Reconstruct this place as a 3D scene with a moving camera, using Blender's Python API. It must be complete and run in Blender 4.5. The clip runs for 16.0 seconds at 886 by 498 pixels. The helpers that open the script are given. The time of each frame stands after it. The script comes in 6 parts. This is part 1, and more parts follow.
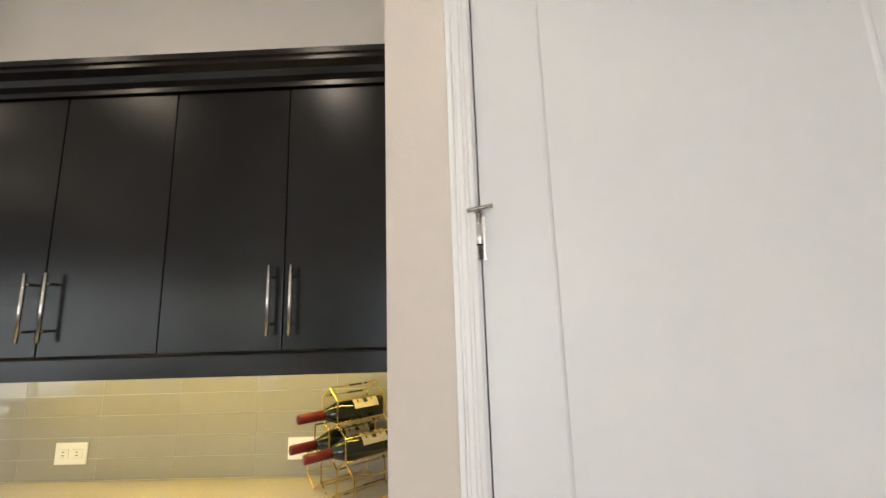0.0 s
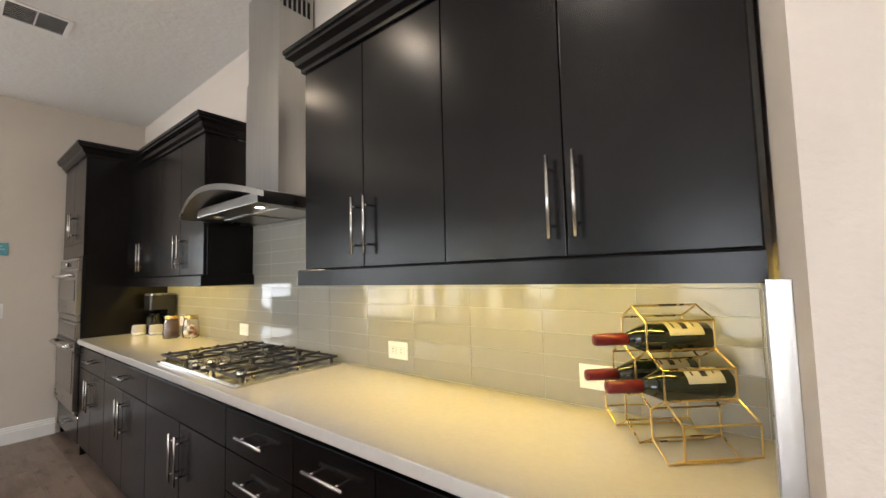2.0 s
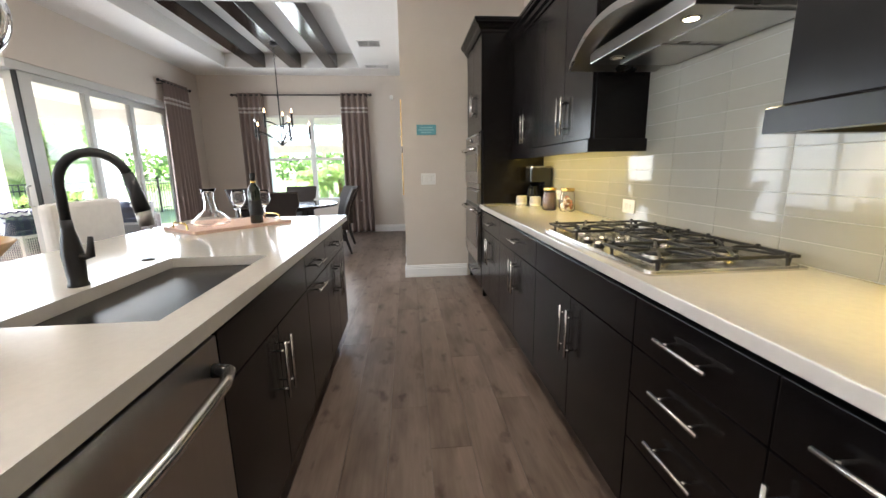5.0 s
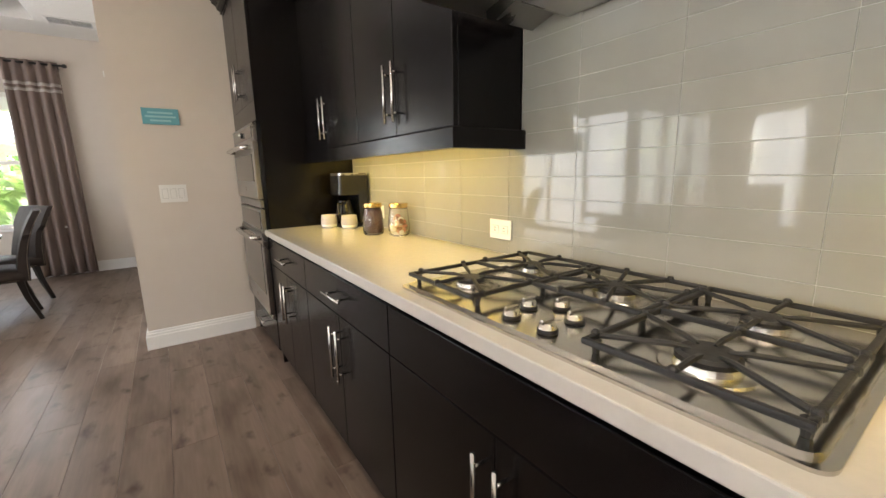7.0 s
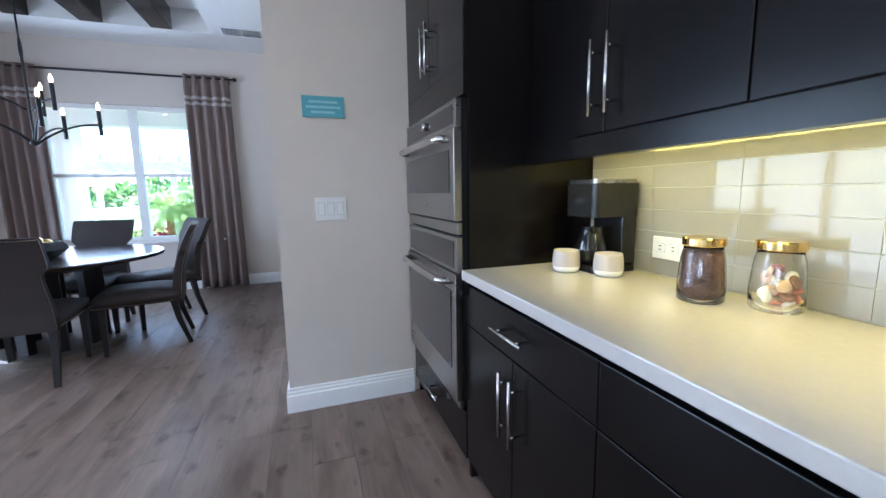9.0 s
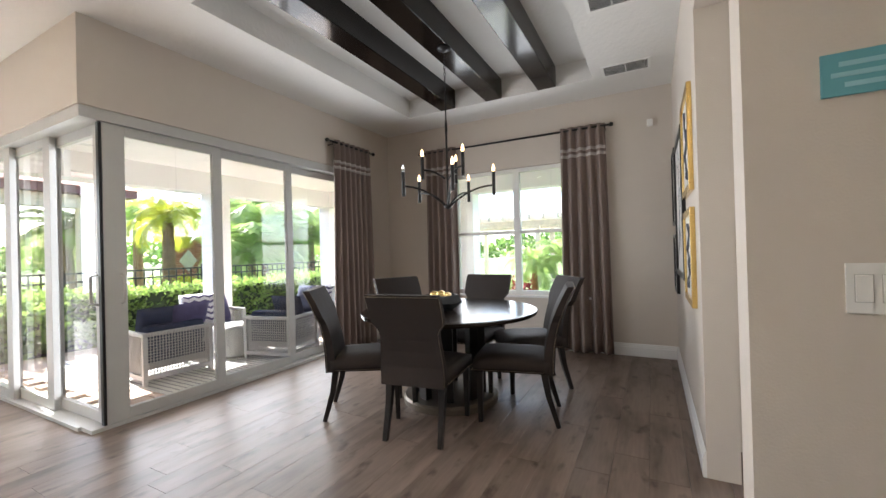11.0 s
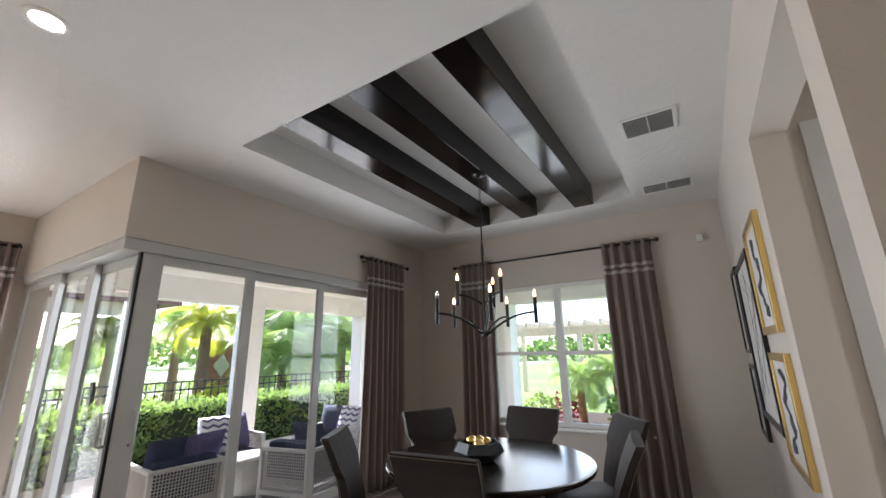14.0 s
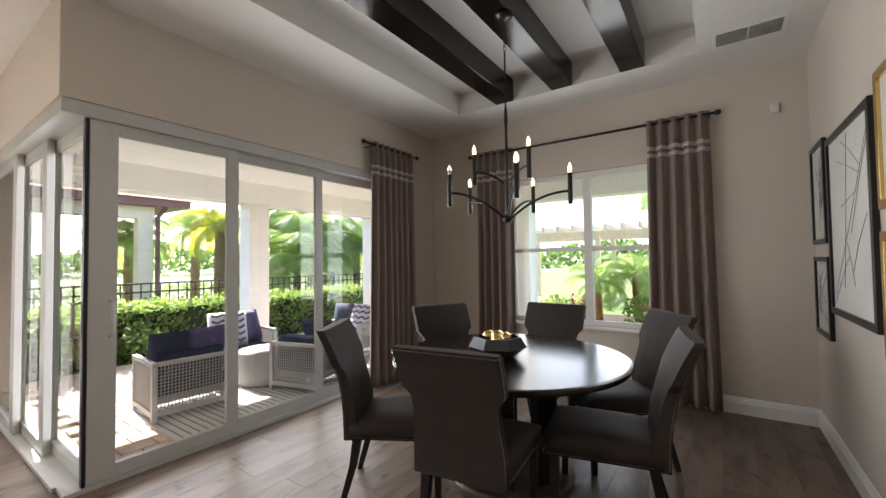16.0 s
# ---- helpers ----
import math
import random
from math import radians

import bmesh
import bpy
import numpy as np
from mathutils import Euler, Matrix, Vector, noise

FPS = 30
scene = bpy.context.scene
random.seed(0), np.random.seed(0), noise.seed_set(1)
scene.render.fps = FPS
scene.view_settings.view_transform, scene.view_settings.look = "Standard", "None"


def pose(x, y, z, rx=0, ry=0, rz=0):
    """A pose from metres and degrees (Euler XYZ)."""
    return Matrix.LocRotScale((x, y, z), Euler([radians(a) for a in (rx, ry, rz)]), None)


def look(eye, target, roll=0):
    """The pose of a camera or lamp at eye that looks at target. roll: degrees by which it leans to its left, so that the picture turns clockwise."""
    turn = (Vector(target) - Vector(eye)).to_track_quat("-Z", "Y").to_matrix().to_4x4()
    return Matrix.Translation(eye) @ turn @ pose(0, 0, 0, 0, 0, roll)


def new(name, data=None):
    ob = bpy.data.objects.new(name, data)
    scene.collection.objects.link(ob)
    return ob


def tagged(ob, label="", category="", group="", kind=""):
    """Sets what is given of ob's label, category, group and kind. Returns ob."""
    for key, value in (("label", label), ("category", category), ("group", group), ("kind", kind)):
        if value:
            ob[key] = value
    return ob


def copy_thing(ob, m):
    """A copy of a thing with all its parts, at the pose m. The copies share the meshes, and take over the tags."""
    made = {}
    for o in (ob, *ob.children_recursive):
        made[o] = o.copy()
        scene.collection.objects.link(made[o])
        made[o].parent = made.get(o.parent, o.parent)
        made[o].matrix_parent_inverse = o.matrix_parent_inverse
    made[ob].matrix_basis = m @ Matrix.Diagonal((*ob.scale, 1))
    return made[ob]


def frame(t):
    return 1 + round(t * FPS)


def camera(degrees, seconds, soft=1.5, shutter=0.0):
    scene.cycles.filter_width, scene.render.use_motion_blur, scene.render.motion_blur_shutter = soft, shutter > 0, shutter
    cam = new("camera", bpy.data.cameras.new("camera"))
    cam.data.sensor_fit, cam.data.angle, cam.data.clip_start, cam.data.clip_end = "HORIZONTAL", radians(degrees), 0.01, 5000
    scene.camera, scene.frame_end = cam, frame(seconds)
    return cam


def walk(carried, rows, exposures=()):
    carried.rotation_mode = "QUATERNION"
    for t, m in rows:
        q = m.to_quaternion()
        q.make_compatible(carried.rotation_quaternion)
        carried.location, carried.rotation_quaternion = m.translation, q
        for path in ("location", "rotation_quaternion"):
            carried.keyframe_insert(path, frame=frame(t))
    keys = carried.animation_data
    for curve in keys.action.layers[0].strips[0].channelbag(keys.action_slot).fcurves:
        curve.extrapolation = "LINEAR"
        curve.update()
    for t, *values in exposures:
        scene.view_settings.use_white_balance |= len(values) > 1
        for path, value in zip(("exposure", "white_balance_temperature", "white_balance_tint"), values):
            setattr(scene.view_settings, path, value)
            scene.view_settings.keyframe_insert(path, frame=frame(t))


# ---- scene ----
cam = camera(96.4, 16.0)
PATH = [
    (0, (-0.752, 0.484, 1.478), (-0.799, 2.455, 1.813), -1.8),
    (0.5, (-0.77, 0.51, 1.477), (-1.218, 2.435, 1.785), -1.9),
    (1, (-0.771, 0.525, 1.465), (-1.52, 2.358, 1.744), -1.9),
    (1.5, (-0.824, 0.581, 1.412), (-1.8, 2.311, 1.645), -1.6),
    (2, (-0.92, 0.74, 1.346), (-2.151, 2.311, 1.479), -1.4),
    (2.5, (-0.941, 0.759, 1.26), (-2.46, 2.059, 1.308), -0.6),
    (3, (-0.946, 0.77, 1.202), (-2.744, 1.641, 1.122), -0.2),
    (3.5, (-0.958, 0.757, 1.181), (-2.894, 1.202, 0.946), -0.3),
    (3.7, (-0.989, 0.771, 1.188), (-2.943, 1.079, 0.895), -0.6),
    (5.8, (-1.904, 0.779, 1.249), (-3.857, 0.939, 0.848), -1),
    (6, (-2.002, 0.789, 1.239), (-3.934, 1.128, 0.849), -0.7),
    (6.5, (-2.229, 0.834, 1.265), (-4.017, 1.644, 0.879), -1.1),
    (7, (-2.523, 0.956, 1.236), (-4.137, 2.075, 0.861), -1.2),
    (7.5, (-2.823, 1.007, 1.228), (-4.352, 2.242, 0.859), -1.1),
    (8, (-3.15, 0.993, 1.235), (-4.704, 2.203, 0.885), -1),
    (8.5, (-3.476, 0.983, 1.224), (-5.159, 2.011, 0.895), -1),
    (9, (-3.768, 0.886, 1.217), (-5.641, 1.525, 0.929), -1),
    (9.5, (-4.1, 0.765, 1.212), (-6.083, 0.854, 0.968), -1.1),
    (10, (-4.395, 0.69, 1.17), (-6.331, 0.229, 0.968), -0.89),
    (10.2, (-4.475, 0.655, 1.165), (-6.378, 0.062, 0.979), -0.9),
    (12.3, (-4.755, 0.375, 1.543), (-6.358, -0.791, 1.811), -1.12),
    (12.5, (-4.755, 0.397, 1.567), (-6.369, -0.74, 1.887), -1.23),
    (13, (-4.769, 0.411, 1.557), (-6.396, -0.66, 2.013), -1.23),
    (13.5, (-4.799, 0.403, 1.55), (-6.428, -0.634, 2.072), -1.12),
    (14, (-4.859, 0.394, 1.509), (-6.493, -0.644, 2.014), -1.02),
    (14.5, (-4.883, 0.374, 1.462), (-6.529, -0.684, 1.877), -1.02),
    (15, (-4.962, 0.359, 1.427), (-6.612, -0.74, 1.698), -0.93),
    (15.5, (-5.099, 0.145, 1.383), (-6.758, -0.961, 1.546), -1.25),
    (16, (-5.339, 0.087, 1.367), (-6.983, -1.051, 1.428), -0.8),
]
walk(cam, [(t, look(eye, target, roll)) for t, eye, target, roll in PATH],
     [(0, 2.25, 6200, 10), (1.0, 2.35, 6300, 12), (1.5, 2.45, 6300, 12), (2.0, 2.65, 6100, 12), (3.0, 2.8, 5700, 10), (3.5, 2.82, 5800, 10), (6.0, 2.9, 6100, 11), (6.5, 2.9, 6600, 12), (7.5, 2.95, 6000, 12), (8.5, 2.92, 5300, 12), (9.0, 2.85, 4700, 10),
      (9.5, 3.0, 5600, 10), (10.2, 2.8, 6000, 10), (12.5, 1.92, 6400, 13), (13.0, 1.9, 6200, 12), (14.5, 1.92, 5900, 11), (16, 2.0, 6400, 12)])

# ---- world, sun and lamps ----
SUN_AZ, SUN_EL = radians(186), radians(40)      # the sun stands over the garden side (-y)
world = bpy.data.worlds.new("sky")
scene.world = world
world.use_nodes = True
wn = world.node_tree.nodes
sky = wn.new("ShaderNodeTexSky")
sky.sky_type, sky.sun_disc = "NISHITA", False
sky.sun_elevation, sky.sun_rotation = SUN_EL, SUN_AZ
world.node_tree.links.new(sky.outputs[0], wn["Background"].inputs[0])
wn["Background"].inputs[1].default_value = 0.15
sun = new("sun", bpy.data.lights.new("sun", "SUN"))
sun.data.energy, sun.data.angle, sun.data.color = 5.0, radians(0.5), (1, 0.95, 0.87)
sun_dir = Vector((math.sin(SUN_AZ) * math.cos(SUN_EL), math.cos(SUN_AZ) * math.cos(SUN_EL), math.sin(SUN_EL)))
sun.matrix_world = look(sun_dir * 30, (0, 0, 0))


def area_lamp(name, m, sx, sy, watts, color=(1, 1, 1), spread=180):
    lamp = new(name, bpy.data.lights.new(name, "AREA"))
    lamp.data.shape, lamp.data.size, lamp.data.size_y = "RECTANGLE", sx, sy
    lamp.data.energy, lamp.data.color, lamp.data.spread = watts, color, radians(spread)
    lamp.matrix_world = m
    return lamp


# skylight through the wide glazing of the living room
SKYLIGHT = (0.96, 0.97, 0.97)
area_lamp("living_window_skylight", pose(-0.35, -5.60, 1.2, 90), 3.5, 2.1, 11, SKYLIGHT, 125)
area_lamp("living_side_skylight", pose(-5.0, -5.625, 1.2, 90), 0.7, 2.0, 2.5, SKYLIGHT, 125)
# skylight through each pane of the corner sliding doors and of the dining window
for x, y in ((-6.60, -3.085), (-7.44, -3.135), (-8.20, -3.185)):
    area_lamp("patio_door_skylight", pose(x, y, 1.16, 90), 0.72, 2.05, 3.9, SKYLIGHT, 150)
for x, y in ((-6.092, -3.57), (-6.042, -4.32), (-5.992, -5.10)):
    area_lamp("side_door_skylight", pose(x, y, 1.16, 0, -90, 0), 2.05, 0.68, 3.6, SKYLIGHT, 150)
for y in (-1.50, -0.60):
    for z in (1.085, 1.88):
        area_lamp("dining_window_skylight", pose(-9.712, y, z, 0, -90, 0), 0.72, 0.76, 1.4, SKYLIGHT, 150)
area_lamp("hall_door_skylight", pose(-7.655, 1.555, 1.37, 0, -90, 0), 2.2, 0.66, 3.0, SKYLIGHT, 160)
# under-cabinet strips, hood lamps and ceiling downlights
WARM = (1, 0.68, 0.10)
area_lamp("under_cabinet_lamp_right", pose(-1.70, 1.815, 1.372, 12), 1.48, 0.02, 0.88, WARM)
area_lamp("under_cabinet_lamp_left", pose(-4.38, 1.815, 1.372, 12), 1.48, 0.02, 0.88, WARM)
DOWNLIGHTS = [(-5.15, -1.93), (-5.29, -0.81), (-4.02, 0.70), (-2.74, 0.70), (-1.47, 0.70)]
for i, (x, y) in enumerate(DOWNLIGHTS):
    lamp = new("downlight_lamp", bpy.data.lights.new("downlight_lamp", "SPOT"))
    lamp.data.energy, lamp.data.spot_size, lamp.data.spot_blend = (1.3 if i < 2 else 3.7), radians(130), 0.6
    lamp.data.shadow_soft_size, lamp.data.color = 0.05, (1, 0.89, 0.76)
    lamp.location = (x, y, 2.99)
for x in (-2.82,):
    lamp = new("hood_lamp", bpy.data.lights.new("hood_lamp", "SPOT"))
    lamp.data.energy, lamp.data.spot_size, lamp.data.spot_blend = 0.6, radians(120), 0.7
    lamp.data.shadow_soft_size, lamp.data.color = 0.025, (1, 0.8, 0.5)
    lamp.location = (x, 1.72, 1.698)

# ---- materials ----


def material(name, color, rough=0.5, metal=0.0, vary=0.08, scale=6.0, bump=0.0, bump_scale=60.0, stretch=(1, 1, 1),
             island=0.0, coat=0.0, spec=0.5, trans=0.0, alt=None, ior=1.45):
    """A surface with its colour varied at two scales, varied roughness and fine relief."""
    m = bpy.data.materials.new(name)
    m.use_nodes = True
    nt = m.node_tree
    n, link = nt.nodes, nt.links.new
    b = n["Principled BSDF"]
    b.inputs["Metallic"].default_value = metal
    b.inputs["Specular IOR Level"].default_value = spec
    b.inputs["Coat Weight"].default_value = coat
    b.inputs["Coat Roughness"].default_value = 0.08
    b.inputs["Transmission Weight"].default_value = trans
    b.inputs["IOR"].default_value = ior
    tc = n.new("ShaderNodeTexCoord")
    mp = n.new("ShaderNodeMapping")
    mp.inputs["Scale"].default_value = stretch
    link(tc.outputs["Object"], mp.inputs[0])
    big, small = n.new("ShaderNodeTexNoise"), n.new("ShaderNodeTexNoise")
    big.inputs["Scale"].default_value, small.inputs["Scale"].default_value = scale, scale * 9
    big.inputs["Detail"].default_value, small.inputs["Detail"].default_value = 4, 3
    for t in (big, small):
        link(mp.outputs[0], t.inputs[0])
    add = n.new("ShaderNodeMath")
    add.operation = "MULTIPLY_ADD"
    link(small.outputs[0], add.inputs[0])
    add.inputs[1].default_value = 0.45
    link(big.outputs[0], add.inputs[2])
    ramp = n.new("ShaderNodeValToRGB")
    c = Vector(color[:3])
    d = Vector(alt[:3]) if alt else c * (1 + vary)
    ramp.color_ramp.elements[0].position, ramp.color_ramp.elements[1].position = 0.45, 1.0
    ramp.color_ramp.elements[0].color = (*(c if alt else c * (1 - vary)), 1)
    ramp.color_ramp.elements[1].color = (*d, 1)
    link(add.outputs[0], ramp.inputs[0])
    out = ramp.outputs[0]
    if island:
        info = n.new("ShaderNodeObjectInfo")
        hsv = n.new("ShaderNodeHueSaturation")
        mr = n.new("ShaderNodeMapRange")
        mr.inputs["To Min"].default_value, mr.inputs["To Max"].default_value = 1 - island, 1 + island
        link(info.outputs["Random"], mr.inputs[0])
        link(mr.outputs[0], hsv.inputs["Value"])
        link(out, hsv.inputs["Color"])
        out = hsv.outputs[0]
    link(out, b.inputs["Base Color"])
    rr = n.new("ShaderNodeMapRange")
    rr.inputs["To Min"].default_value, rr.inputs["To Max"].default_value = rough * 0.85, min(1, rough * 1.15)
    link(big.outputs[0], rr.inputs[0])
    link(rr.outputs[0], b.inputs["Roughness"])
    if bump:
        bt, bn = n.new("ShaderNodeTexNoise"), n.new("ShaderNodeBump")
        bt.inputs["Scale"].default_value, bt.inputs["Detail"].default_value = bump_scale, 5
        bn.inputs["Strength"].default_value, bn.inputs["Distance"].default_value = bump, 0.004
        link(mp.outputs[0], bt.inputs[0])
        link(bt.outputs[0], bn.inputs["Height"])
        link(bn.outputs[0], b.inputs["Normal"])
    return m


def glowing(name, color, strength):
    m = bpy.data.materials.new(name)
    m.use_nodes = True
    b = m.node_tree.nodes["Principled BSDF"]
    b.inputs["Base Color"].default_value = (*color, 1)
    b.inputs["Emission Color"].default_value = (*color, 1)
    b.inputs["Emission Strength"].default_value = strength
    return m


def wood(name, dark, light, rough, across=9.0, along=0.7, axis=0, island=0.12, coat=0.0, bump=0.15):
    """Wood with streaks along one axis, knots and plank-to-plank change."""
    m = material(name, dark, rough, alt=light, scale=across, stretch=tuple(along / across * 1.0 if k == axis else 1.0 for k in range(3)), island=island,
                 coat=coat, bump=bump, bump_scale=across * 9)
    return m


wall_paint = material("wall_paint", (0.615, 0.552, 0.487), 0.75, vary=0.02, scale=1.3, bump=0.25, bump_scale=140)
ceiling_paint = material("ceiling_paint", (0.76, 0.745, 0.72), 0.85, vary=0.02, scale=1.2, bump=0.9, bump_scale=27)
for node in ceiling_paint.node_tree.nodes:
    if node.type == "BUMP":
        node.inputs["Distance"].default_value = 0.0055
trim_white = material("trim_white", (0.80, 0.79, 0.77), 0.35, vary=0.02, bump=0.05)
door_white = material("door_white", (0.70, 0.70, 0.69), 0.38, vary=0.015, scale=2, bump=0.06, bump_scale=90)
frame_white = material("frame_white", (0.54, 0.54, 0.52), 0.35, vary=0.03, bump=0.04)
espresso = material("espresso_wood", (0.0050, 0.0042, 0.0044), 0.23, vary=0.3, scale=3, stretch=(1, 1, 0.12), bump=0.03, bump_scale=120, spec=0.34)
beam_wood = material("beam_wood", (0.0060, 0.0040, 0.0030), 0.13, vary=0.5, scale=5, stretch=(0.08, 1, 1), bump=0.06, bump_scale=40, spec=0.4)
quartz = material("quartz", (0.53, 0.505, 0.465), 0.14, vary=0.03, scale=60, coat=0.2)
steel = material("brushed_steel", (0.36, 0.345, 0.325), 0.28, metal=1, vary=0.06, scale=5, stretch=(0.05, 1, 1), bump=0.05, bump_scale=300)
steel_up = material("brushed_steel_upright", (0.48, 0.47, 0.45), 0.30, metal=1, vary=0.08, scale=6, stretch=(1, 1, 0.04), bump=0.05, bump_scale=200)
nickel = material("satin_nickel", (0.62, 0.60, 0.57), 0.25, metal=1, vary=0.04)
black_metal = material("black_metal", (0.012, 0.012, 0.013), 0.35, vary=0.15)
oven_glass = material("oven_glass", (0.010, 0.010, 0.011), 0.06, vary=0.1, coat=0.5)
dark_gap = material("dark_gap", (0.006, 0.006, 0.006), 0.8)
tile_glass = material("glass_tile", (0.31, 0.30, 0.265), 0.05, vary=0.03, scale=3, island=0.03, coat=0.15, spec=0.42, bump=0.04, bump_scale=11)
tile_glass.node_tree.nodes["Principled BSDF"].inputs["Coat IOR"].default_value = 1.5
tile_glass.node_tree.nodes["Principled BSDF"].inputs["Coat Roughness"].default_value = 0.02
grout = material("grout", (0.50, 0.485, 0.44), 0.8, vary=0.05, scale=30)
plank_wood = wood("plank_wood", (0.150, 0.111, 0.089), (0.262, 0.203, 0.166), 0.36, across=7, along=0.55, island=0.09, bump=0.06)


def knots(m):
    """Soft dark knots and long blotches on the planks."""
    nt = m.node_tree
    n, link = nt.nodes, nt.links.new
    b = n["Principled BSDF"]
    src = b.inputs["Base Color"].links[0].from_socket
    tc, info, add = n.new("ShaderNodeTexCoord"), n.new("ShaderNodeObjectInfo"), n.new("ShaderNodeVectorMath")
    link(tc.outputs["Object"], add.inputs[0])
    mulv = n.new("ShaderNodeMath")
    mulv.operation = "MULTIPLY"
    mulv.inputs[1].default_value = 40.0
    link(info.outputs["Random"], mulv.inputs[0])
    comb = n.new("ShaderNodeCombineXYZ")
    link(mulv.outputs[0], comb.inputs[0])
    link(comb.outputs[0], add.inputs[1])
    for stretch, scale, lo, hi, dark, amount in (((1.3, 4.5, 1), 1.5, 0.47, 0.70, (0.50, 0.45, 0.42, 1), 0.8), ((2.2, 4.0, 1), 2.5, 0.59, 0.74, (0.30, 0.25, 0.23, 1), 0.8)):
        mp = n.new("ShaderNodeMapping")
        mp.inputs["Scale"].default_value = stretch
        link(add.outputs[0], mp.inputs[0])
        no = n.new("ShaderNodeTexNoise")
        no.inputs["Scale"].default_value, no.inputs["Detail"].default_value = scale, 3
        link(mp.outputs[0], no.inputs[0])
        rp = n.new("ShaderNodeValToRGB")
        rp.color_ramp.elements[0].position, rp.color_ramp.elements[0].color = lo, (1, 1, 1, 1)
        rp.color_ramp.elements[1].position, rp.color_ramp.elements[1].color = hi, dark
        link(no.outputs[0], rp.inputs[0])
        mx = n.new("ShaderNodeMixRGB")
        mx.blend_type, mx.inputs[0].default_value = "MULTIPLY", amount
        link(src, mx.inputs[1])
        link(rp.outputs[0], mx.inputs[2])
        src = mx.outputs[0]
    link(src, b.inputs["Base Color"])


knots(plank_wood)
plank_wood.node_tree.nodes["Principled BSDF"].inputs["Specular IOR Level"].default_value = 0.26
glass = material("clear_glass", (1, 1, 1), 0.0, trans=1.0, vary=0, spec=0.5)
plastic_white = material("white_plastic", (0.78, 0.77, 0.74), 0.35, vary=0.02)
downlight_glow = glowing("downlight_glow", (1, 0.80, 0.55), 22)
emit_warm = glowing("lamp_glow", (1, 0.80, 0.52), 6)
strip_glow = glowing("strip_glow", (1, 0.74, 0.2), 9.0)

# ---- small building tools ----
ORIGIN = {}


def thing(name, at, label="", category="", group="", kind=""):
    """An empty at the base of a thing; its parts are built in world metres."""
    ob = new(name)
    ob.location = at
    ob.empty_display_size = 0.1
    ORIGIN[ob] = Vector(at)
    return tagged(ob, label, category, group, kind)


def part(name, bm, mat, parent=None, label="", smooth=False, data=None, local=False):
    """One mesh object, out of a bmesh in world metres, under a thing or a part."""
    o = ORIGIN.get(parent, Vector((0, 0, 0)))
    if data is None:
        data = bpy.data.meshes.new(name)
        if not local:
            bmesh.ops.translate(bm, verts=bm.verts, vec=-o)
        bm.to_mesh(data)
        bm.free()
        data.materials.append(mat)
        if smooth:
            data.polygons.foreach_set("use_smooth", [True] * len(data.polygons))
            data.update()
    ob = new(name, data)
    if parent:
        ob.parent = parent
        ORIGIN[ob] = o
    if label:
        tagged(ob, label)
    return ob


def solid(name, bm, mat, label="", category="", group="", kind="structure", smooth=False):
    return tagged(part(name, bm, mat, smooth=smooth), label, category, group, kind)


def box(x0, x1, y0, y1, z0, z1, bevel=0.0, bm=None, seg=2):
    bm = bm or bmesh.new()
    vs = [bm.verts.new((x, y, z)) for z in (z0, z1) for x, y in ((x0, y0), (x1, y0), (x1, y1), (x0, y1))]
    fs = [bm.faces.new([vs[k] for k in q]) for q in ((3, 2, 1, 0), (4, 5, 6, 7), (0, 1, 5, 4), (1, 2, 6, 5), (2, 3, 7, 6), (3, 0, 4, 7))]
    if bevel:
        edges = list({e for f in fs for e in f.edges})
        bmesh.ops.bevel(bm, geom=edges, offset=bevel, segments=seg, affect="EDGES", profile=0.6)
    return bm


def boxes(*rows, bevel=0.0):
    bm = bmesh.new()
    for r in rows:
        box(*r, bevel=bevel, bm=bm)
    return bm


def ring(bm, centre, u, v, r, seg, r2=None):
    return [bm.verts.new(Vector(centre) + u * (r * math.cos(2 * math.pi * k / seg)) + v * ((r2 or r) * math.sin(2 * math.pi * k / seg))) for k in range(seg)]


def bridge(bm, a, b):
    n = len(a)
    for k in range(n):
        bm.faces.new((a[k], a[(k + 1) % n], b[(k + 1) % n], b[k]))


def tube(points, r, seg=10, bm=None, closed=False, radii=None):
    """A round bar along points."""
    bm = bm or bmesh.new()
    pts = [Vector(p) for p in points]
    rings = []
    n = len(pts)
    side = None
    for k, p in enumerate(pts):
        a = pts[(k - 1) % n] if closed or k else p
        b = pts[(k + 1) % n] if closed or k < n - 1 else p
        d = (b - a).normalized()
        if side is None:
            side = d.orthogonal().normalized()
        side = (side - d * side.dot(d)).normalized()
        rings.append(ring(bm, p, side, d.cross(side), radii[k] if radii else r, seg))
    for a, b in zip(rings, rings[1:]):
        bridge(bm, a, b)
    if closed:
        bridge(bm, rings[-1], rings[0])
    else:
        bm.faces.new(rings[0][::-1])
        bm.faces.new(rings[-1])
    return bm


def lathe(profile, at, seg=28, bm=None, cap=True):
    """Turned round z: profile rows of (radius, height)."""
    bm = bm or bmesh.new()
    rings = [ring(bm, Vector(at) + Vector((0, 0, h)), Vector((1, 0, 0)), Vector((0, 1, 0)), max(r, 0.0004), seg) for r, h in profile]
    for a, b in zip(rings, rings[1:]):
        bridge(bm, a, b)
    if cap:
        bm.faces.new(rings[0][::-1])
        bm.faces.new(rings[-1])
    return bm


